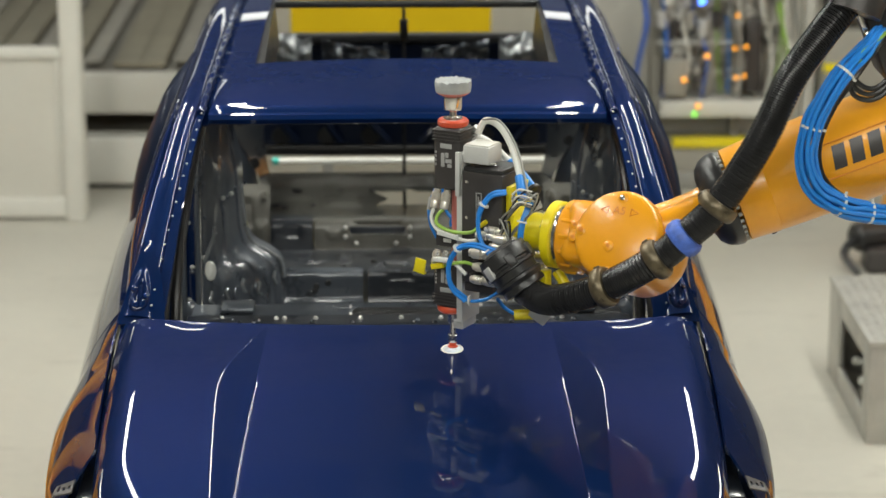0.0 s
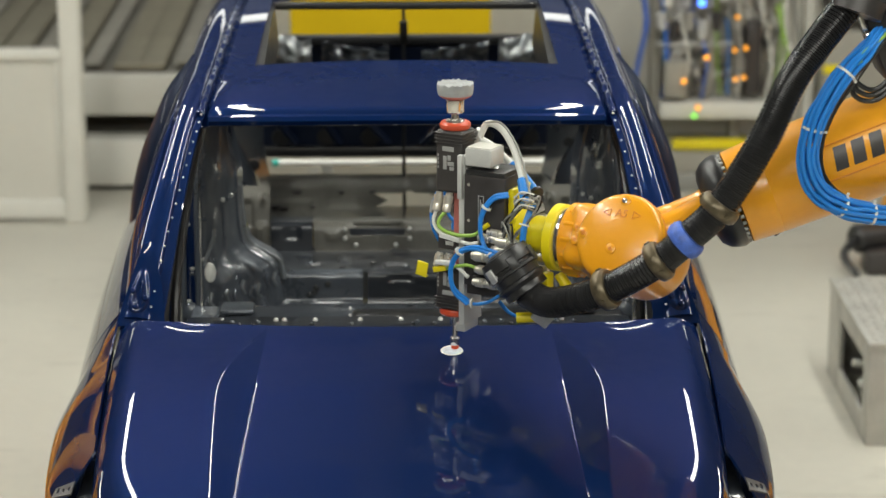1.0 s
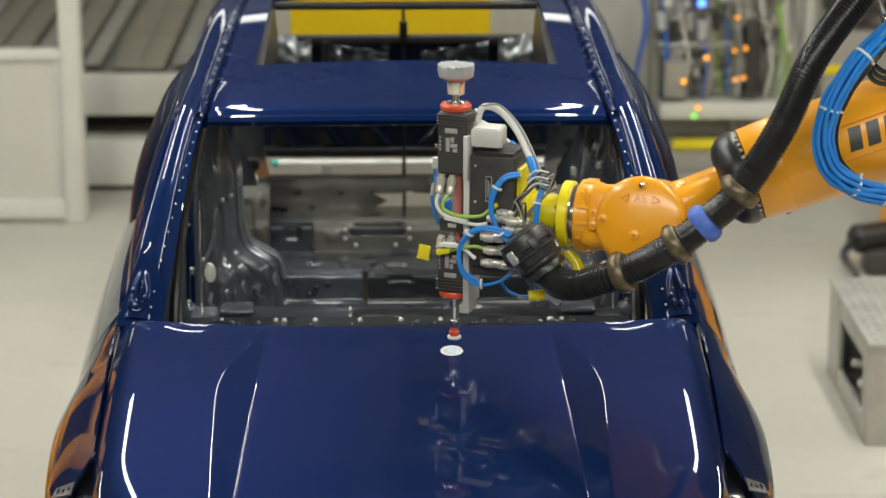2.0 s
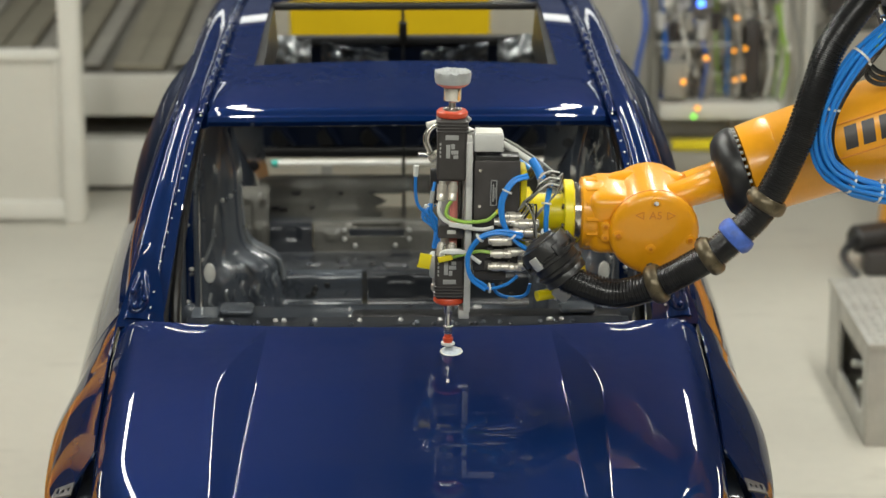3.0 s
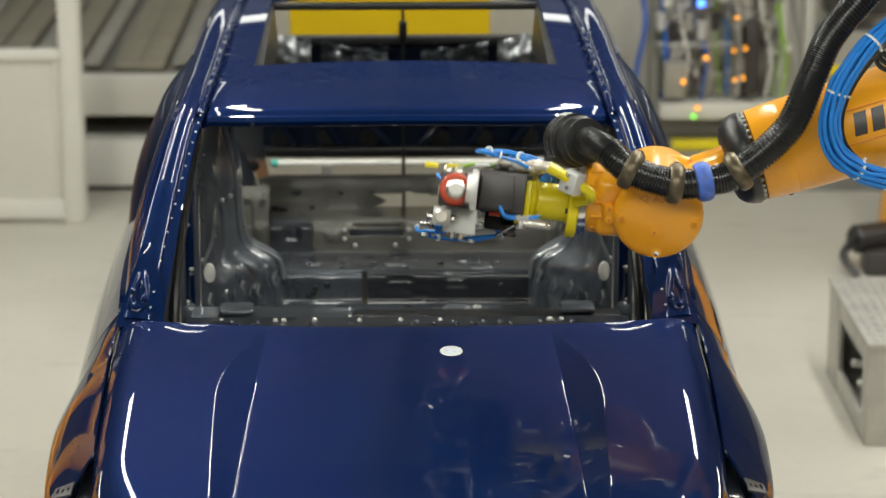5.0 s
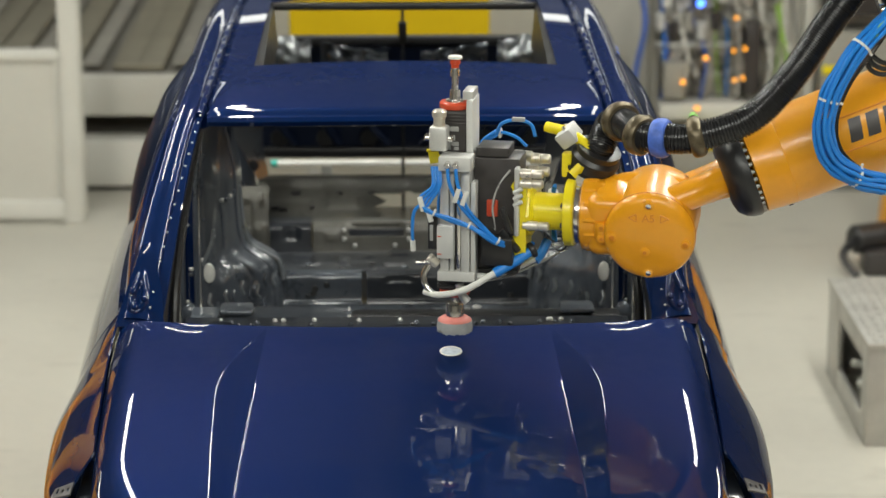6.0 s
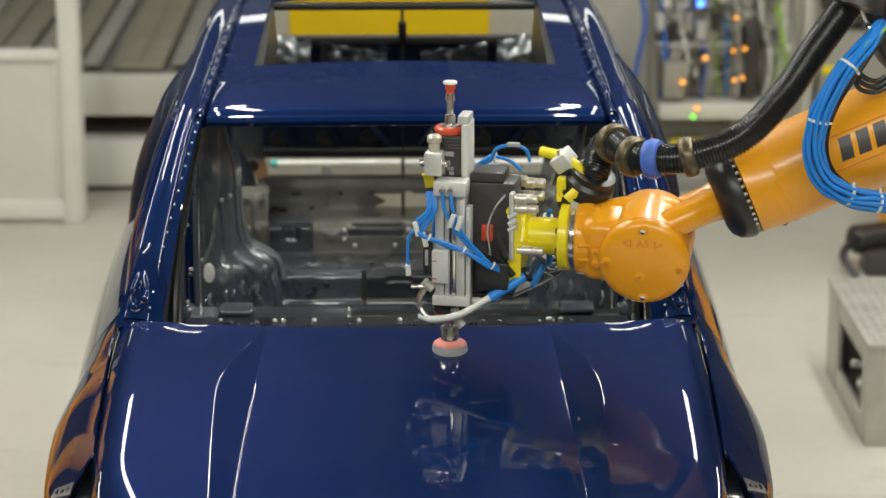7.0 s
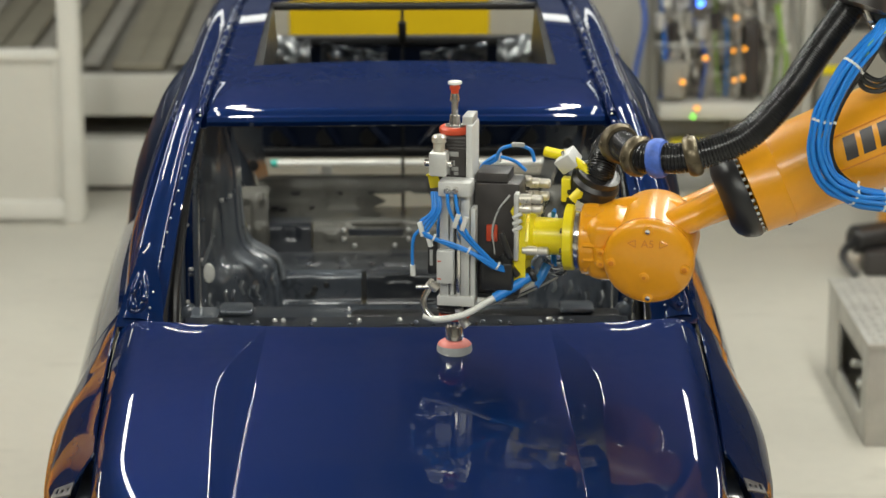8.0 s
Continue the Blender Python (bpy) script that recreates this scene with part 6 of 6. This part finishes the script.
    # blue air lines
    loops = [[(0.185, -0.070, 0.130), (0.150, -0.085, 0.118), (0.125, -0.095, 0.070), (0.130, -0.10, 0.015), (0.160, -0.10, -0.028), (0.195, -0.09, -0.055)],
             [(0.175, -0.10, -0.012), (0.120, -0.108, 0.0), (0.070, -0.105, -0.018), (0.043, -0.10, -0.065), (0.052, -0.098, -0.118), (0.090, -0.092, -0.148), (0.135, -0.085, -0.140), (0.165, -0.075, -0.118)],
             [(0.240, -0.055, 0.108), (0.232, -0.082, 0.055), (0.232, -0.085, 0.0), (0.238, -0.07, -0.025)]]
    rng = random.Random(11)
    for n, pts in enumerate(loops):
        for k in range((6, 4, 5)[n]):
            off = Vector((rng.uniform(-1, 1), rng.uniform(-1, 1), rng.uniform(-1, 1))) * 0.0075
            cut = len(pts) - (2 if n == 1 and k > 0 else 0)
            part("air_line", cable(new_bm(), [Vector(p) + off * (0.6 + 0.3 * math.sin(i + k)) for i, p in enumerate(pts[:cut] if cut > 3 else pts)], 0.0042, 8, 6), BLUE_CABLE, t)
        for f in (0.3, 0.75):
            path = smooth_path(pts, 6)
            i = int(f * (len(path) - 1))
            part("cable_tie", lathe(new_bm(), [(-0.002, 0.0115), (-0.002, 0.013), (0.002, 0.013), (0.002, 0.0115)], along(path[i], path[i + 1]), 14), WHITE, t)
    part("air_line", cable(new_bm(), [(-0.040, -0.02, 0.10), (-0.048, -0.035, 0.055), (-0.046, -0.03, 0.01), (-0.034, -0.02, -0.025)], 0.004, 8, 6), BLUE_CABLE, t)
    part("line_sleeve", rod(new_bm(), (-0.045, -0.03, 0.080), (-0.048, -0.035, 0.050), 0.006, n=10), LABEL, t)
    # grey sensor wires tied in a knot
    for k in range(6):
        a = k * 1.05
        part("sensor_wire", cable(new_bm(), [(0.165, -0.06, 0.04), (0.185 + 0.01 * k, -0.08, 0.075 + 0.008 * k), (0.232 + 0.02 * math.cos(a), -0.085, 0.125 + 0.02 * math.sin(a)), (0.270, -0.07 + 0.006 * k, 0.135 - 0.01 * k),
                                       (0.252, -0.075, 0.085), (0.205 - 0.006 * k, -0.08, 0.03 - 0.01 * k), (0.20, -0.07, -0.03)], 0.0026, 6, 6), (GREY_STEEL, BLACK, GREY_STEEL)[k % 3], t)
    for k in range(3):
        part("wire_tie", cable(new_bm(), [(0.212, -0.092, 0.10 + 0.016 * k), (0.235, -0.098, 0.118 + 0.016 * k), (0.262, -0.085, 0.112 + 0.016 * k)], 0.0022, 6, 4), WHITE, t)
    # pale sheathed supply hose with a blue sleeve, from the upper polisher back to the socket
    hose_up = part("supply_hose", cable(new_bm(), [(0.045, 0.045, 0.235), (0.060, 0.055, 0.268), (0.100, 0.05, 0.262), (0.150, 0.02, 0.225), (0.190, -0.015, 0.172), (0.205, -0.035, 0.150)], 0.0085, 12, 6), WHITE, t, "pale braided supply hose")
    part("supply_elbow", cable(new_bm(), [(0.020, 0.050, 0.205), (0.030, 0.052, 0.235), (0.042, 0.052, 0.250)], 0.011, 12, 5), ALU, t)
    part("supply_sleeve", cable(new_bm(), [(0.198, -0.026, 0.160), (0.212, -0.045, 0.140), (0.224, -0.06, 0.112)], 0.0115, 12, 5), BLUE_CABLE, t, "blue sleeve on the supply hose")
    wire = part("supply_wire", cable(new_bm(), [(0.055, 0.05, 0.272), (0.105, 0.045, 0.275), (0.165, 0.015, 0.228), (0.215, -0.03, 0.16), (0.24, -0.06, 0.12)], 0.003, 8, 6), GREY_STEEL, hose_up)
    back_side(t, c)
    # the body of the tool hangs a little below the flange axis
    for ob in t.children_recursive:
        if ob.name.split(".")[0] not in ("flange_tube", "flange_disc", "flange_bolt", "flange_ring", "yellow_web", "web_gusset", "web_clip", "silver_ferrule", "hose_socket", "snap_tab", "cable_cap"):
            ob.data.transform(Matrix.Translation((0, 0, -0.022)))
    return t, c, sock, hose_up


def back_side(t, c):
    """The slide unit, regulators and lines on the far face of the tool."""
    for x0, x1, z0, z1, y1, mt in ((-0.022, 0.000, -0.10, 0.185, 0.082, ALU), (0.030, 0.052, -0.10, 0.185, 0.082, ALU), (0.000, 0.030, -0.095, 0.18, 0.068, BLACK_BODY), (0.002, 0.012, -0.095, 0.18, 0.078, ALU), (0.018, 0.028, -0.095, 0.18, 0.076, STEEL)):
        part("slide_profile", box(new_bm(), (x0, 0.040, z0), (x1, y1, z1), 0.002), mt, t)
    part("slide_end", box(new_bm(), (-0.028, 0.038, 0.165), (0.066, 0.088, 0.190), 0.003), ALU_PALE, t)
    part("slide_head", box(new_bm(), (-0.022, 0.042, -0.128), (0.058, 0.104, -0.092), 0.003), ALU_PALE, t, "pale aluminium slide head")
    part("slide_side", box(new_bm(), (0.054, 0.042, -0.06), (0.066, 0.080, 0.175), 0.002), ALU_PALE, t)
    part("cylinder", box(new_bm(), (-0.026, 0.082, 0.045), (0.016, 0.105, 0.128), 0.003), ALU_PALE, t, "pale grey air cylinder")
    part("sensor_bar", box(new_bm(), (-0.050, 0.075, 0.020), (-0.026, 0.098, 0.108), 0.005), BLACK, t)
    part("sensor_window", box(new_bm(), (-0.044, 0.098, 0.045), (-0.036, 0.0995, 0.085), 0.0005), LABEL, t)
    for z in (0.07, 0.115):
        part("red_mark", box(new_bm(), (-0.024, 0.105, z), (-0.014, 0.1056, z + 0.003)), RED, t)
    part("regulator", box(new_bm(), (-0.048, 0.045, -0.165), (-0.004, 0.09, -0.105), 0.006), ALU, c, "bright metal regulator")
    part("regulator_knob", lathe(new_bm(), [(-0.205, 0.014), (-0.200, 0.018), (-0.188, 0.018), (-0.185, 0.0145), (-0.165, 0.0145)], pose(-0.026, 0.068, 0), 18), BRASS, c)
    part("regulator_port", rod(new_bm(), (-0.062, 0.07, -0.135), (0.008, 0.07, -0.135), 0.009, n=12, bevel=0.002), STEEL, c)
    for k in range(2):
        part("fitting", rod(new_bm(), (0.002 + 0.02 * k, 0.10, -0.112), (0.002 + 0.02 * k, 0.118, -0.108), 0.008, n=12, bevel=0.002), STEEL, t)
        part("air_line", cable(new_bm(), [(0.002 + 0.02 * k, 0.112, -0.105), (0.010 + 0.02 * k, 0.118, -0.06), (0.040 + 0.012 * k, 0.115, -0.005), (0.085 + 0.008 * k, 0.105, 0.045), (0.122, 0.095, 0.075), (0.150, 0.065, 0.090), (0.165, 0.03, 0.075)], 0.0045, 8, 6), BLUE_CABLE, t)
        part("line_sleeve", box(new_bm(), (0.008 + 0.02 * k, 0.115, -0.062), (0.02 + 0.02 * k, 0.124, -0.025), 0.002, pose(0, 0, 0, 0, -18, 0)), WHITE, t)
    for k in range(4):
        o, v = 0.0032 * k, 0.003 * (k % 2)
        part("air_line", cable(new_bm(), [(-0.040 + 2 * o, 0.09, -0.10), (-0.036 + 2 * o, 0.105 + v, -0.055), (-0.066 + 2 * o, 0.108, -0.025 + 2 * o), (-0.052 + o, 0.118 + v, 0.005 - v), (0.01, 0.122 - v, 0.018 + o), (0.062, 0.115 + v, 0.040 + v),
                                        (0.115, 0.100 - v, 0.074 + o), (0.15, 0.07, 0.098 - v), (0.165, 0.04, 0.080)], 0.0038, 8, 6), BLUE_CABLE, t)
    for q in ((-0.03, 0.119, 0.009), (0.055, 0.115, 0.038), (0.125, 0.096, 0.078)):
        part("cable_tie", lathe(new_bm(), [(-0.002, 0.0092), (-0.002, 0.0108), (0.002, 0.0108), (0.002, 0.0092)], along(q, Vector(q) + Vector((0.5, -0.1, 0.3))), 14), WHITE, t)
    for k in range(2):
        part("line_sleeve", box(new_bm(), (-0.062 + 0.012 * k, 0.112, -0.045 + 0.03 * k), (-0.050 + 0.012 * k, 0.121, -0.008 + 0.03 * k), 0.002, pose(0, 0, 0, 0, 15, 0)), WHITE, t)
    part("air_line", cable(new_bm(), [(-0.060, 0.11, -0.012), (-0.080, 0.11, 0.01), (-0.086, 0.105, 0.055), (-0.085, 0.10, 0.105)], 0.0042, 8, 6), BLUE_CABLE, t)
    part("line_end", rod(new_bm(), (-0.086, 0.102, 0.085), (-0.085, 0.10, 0.112), 0.0065, n=10), WHITE, t)
    part("fitting", rod(new_bm(), (-0.080, 0.09, 0.145), (-0.030, 0.085, 0.142), 0.006, n=12), STEEL, t)
    part("fitting", rod(new_bm(), (-0.050, 0.085, 0.130), (-0.028, 0.08, 0.150), 0.012, n=12, bevel=0.002), BRASS, t)
    part("elbow_pipe", cable(new_bm(), [(-0.050, 0.08, 0.15), (-0.062, 0.085, 0.18), (-0.055, 0.09, 0.205), (-0.035, 0.095, 0.222)], 0.008, 12, 5), STEEL, t)
    part("drain_hose", cable(new_bm(), [(-0.060, 0.09, 0.218), (-0.02, 0.10, 0.222), (0.045, 0.10, 0.205), (0.100, 0.09, 0.172), (0.125, 0.08, 0.158)], 0.0085, 12, 6), WHITE, t, "pale braided drain hose")
    part("drain_sleeve", cable(new_bm(), [(0.115, 0.084, 0.164), (0.160, 0.065, 0.138), (0.200, 0.045, 0.112)], 0.0125, 12, 5), BLUE_CABLE, t, "blue sleeve on the drain hose")
    part("sleeve_end", lathe(new_bm(), [(0, 0.016), (0.004, 0.02), (0.012, 0.02), (0.015, 0.015)], along((0.195, 0.047, 0.114), (0.23, 0.03, 0.095)), 16), BLACK, t)
    part("air_line", cable(new_bm(), [(0.110, 0.03, -0.175), (0.125, 0.05, -0.205), (0.160, 0.05, -0.215), (0.195, 0.045, -0.205), (0.205, 0.04, -0.175)], 0.0045, 8, 6), BLUE_CABLE, t)
    part("line_sleeve", box(new_bm(), (0.150, 0.045, -0.222), (0.182, 0.057, -0.212), 0.002), LABEL, t)
    part("bracket_arm", box(new_bm(), (0.120, 0.085, 0.04), (0.133, 0.098, 0.11), 0.003, pose(0, 0, 0, 0, 20, 0)), BLACK, t)
    for k in range(2):
        part("sensor_wire", cable(new_bm(), [(0.150, 0.07, -0.095 + 0.01 * k), (0.125, 0.09, -0.06), (0.112, 0.10, -0.01 + 0.01 * k), (0.118, 0.10, 0.05)], 0.0028, 6, 5), (LABEL, BLACK)[k], t)


robot_details()
CABLES = cable_bundle()
TOOL, CARRIAGE, SOCKET, SUPPLY = tool()


def mirrored_robot():
    """The second robot of the cell, parked at the other side of the car."""
    base = thing("industrial_robot", "parked orange six-axis industrial robot beside the car", "robot", pose(-2.25, 2.7, 0))
    bm = lathe(new_bm(), [(0, 0.42), (0.05, 0.42), (0.06, 0.36), (0.34, 0.32), (0.42, 0.30)], n=40)
    part("pedestal", bm, ORANGE, base)
    bm = lathe(new_bm(), [(0.42, 0.30), (0.46, 0.34), (0.62, 0.34), (0.70, 0.28)], n=40)
    box(bm, (-0.22, -0.2, 0.6), (0.30, 0.2, 0.95), 0.06)
    part("column", bm, ORANGE, base)
    part("upper_arm", cable(new_bm(), [(0.1, 0.25, 0.85), (0.0, 0.27, 1.3), (-0.15, 0.25, 2.0)], 0.12, 14), ORANGE, base)
    part("forearm", rod(new_bm(), (-0.35, 0.1, 2.05), (-0.75, -1.1, 1.9), 0.13, 0.11, 32, 0.02), ORANGE, base)
    copy_thing(base, pose(2.4, 2.6, 0, 0, 0, 180))
    copy_thing(base, pose(-2.6, 4.6, 0, 0, 0, 20))


def rear_robot():
    """Base of another robot further down the line."""
    base = thing("industrial_robot", "orange robot pedestal with black motors further back", "robot", pose(2.62, 7.0, 0))
    part("pedestal", lathe(new_bm(), [(0, 0.36), (0.04, 0.36), (0.05, 0.30), (0.5, 0.26), (0.62, 0.30)], n=32), ORANGE, base)
    part("upper_arm", cable(new_bm(), [(0.0, 0.0, 0.55), (-0.1, 0.05, 1.0), (0.1, 0.1, 1.5)], 0.16, 14), ORANGE, base)
    part("motor", rod(new_bm(), (-0.45, -0.2, 0.16), (-0.22, -0.1, 0.16), 0.07, n=20, bevel=0.015), BLACK, base)
    part("motor", box(new_bm(), (-0.40, -0.3, 0.0), (-0.24, -0.12, 0.12), 0.02), BLACK_BODY, base)
    part("supply_cable", cable(new_bm(), [(-0.4, -0.2, 0.2), (-0.5, -0.25, 0.1), (-0.45, -0.35, 0.02)], 0.02, 8), BLACK, base)


mirrored_robot()
rear_robot()


def polished_spot():
    t = thing("polish_ring", "pale wet polishing residue ring on the bonnet", "residue")
    z = hood_z(0.106, 1.135)
    n = Vector((0.0, -0.14, 1.0)).normalized()
    m = Matrix.Translation((0.106, 1.135, z + 0.0008)) @ n.to_track_quat("Z", "Y").to_matrix().to_4x4()
    part("residue", lathe(new_bm(), [(0, 0.024), (0.0006, 0.023)], m, 32), RESIDUE, t)
    part("residue_rim", lathe(new_bm(), [(0, 0.0285), (0.0012, 0.0275), (0.0012, 0.0245), (0, 0.0235)], m, 32), WHITE, t)


RESIDUE = mat("polish_residue", (0.55, 0.60, 0.66), 0.35, 0.0, 0.4, 0.1, vary=0.3, scale=60.0)
polished_spot()


# ---- what moves ----
def motions():
    inv = ROBOT.matrix_world.inverted()
    walk(FOREARM, [(t, inv @ forearm_pose(t)) for t in TIMES])
    walk(YOKE, [(t, inv @ yoke_pose(t)) for t in TIMES])
    walk(HEAD, [(t, inv @ wrist_pose(t)) for t in TIMES])
    walk(TOOL, [(t, tool_pose(t)) for t in TIMES])
    walk(CARRIAGE, [(t, pose(0, 0, lerp_table(TURN, t)[4])) for t in TIMES])
    walk(CABLES, [(t, forearm_pose(t)) for t in TIMES])
    walk(SOCKET, [(t, plug_pose(t)) for t in TIMES])
    # the pale supply hose drops while the tool presses on
    dip = [(0, 0), (1.7, 0), (2.8, -10), (2.9, -20), (3.0, -27), (3.9, -27), (4.0, -12), (4.1, 0), (4.7, 0), (5.4, -34), (8, -34)]
    pivot = Matrix.Translation((0.205, -0.035, 0.128))
    walk(SUPPLY, [(t, pivot @ Matrix.Rotation(radians(lerp_table(dip, t)[0]), 4, "Y") @ pivot.inverted()) for t in TIMES])
    lays = [hose_frames(t) for t in TIMES]
    for n, link in enumerate(HOSE_LINKS):
        walk(link, [(t, lays[k][n]) for k, t in enumerate(TIMES)])


motions()
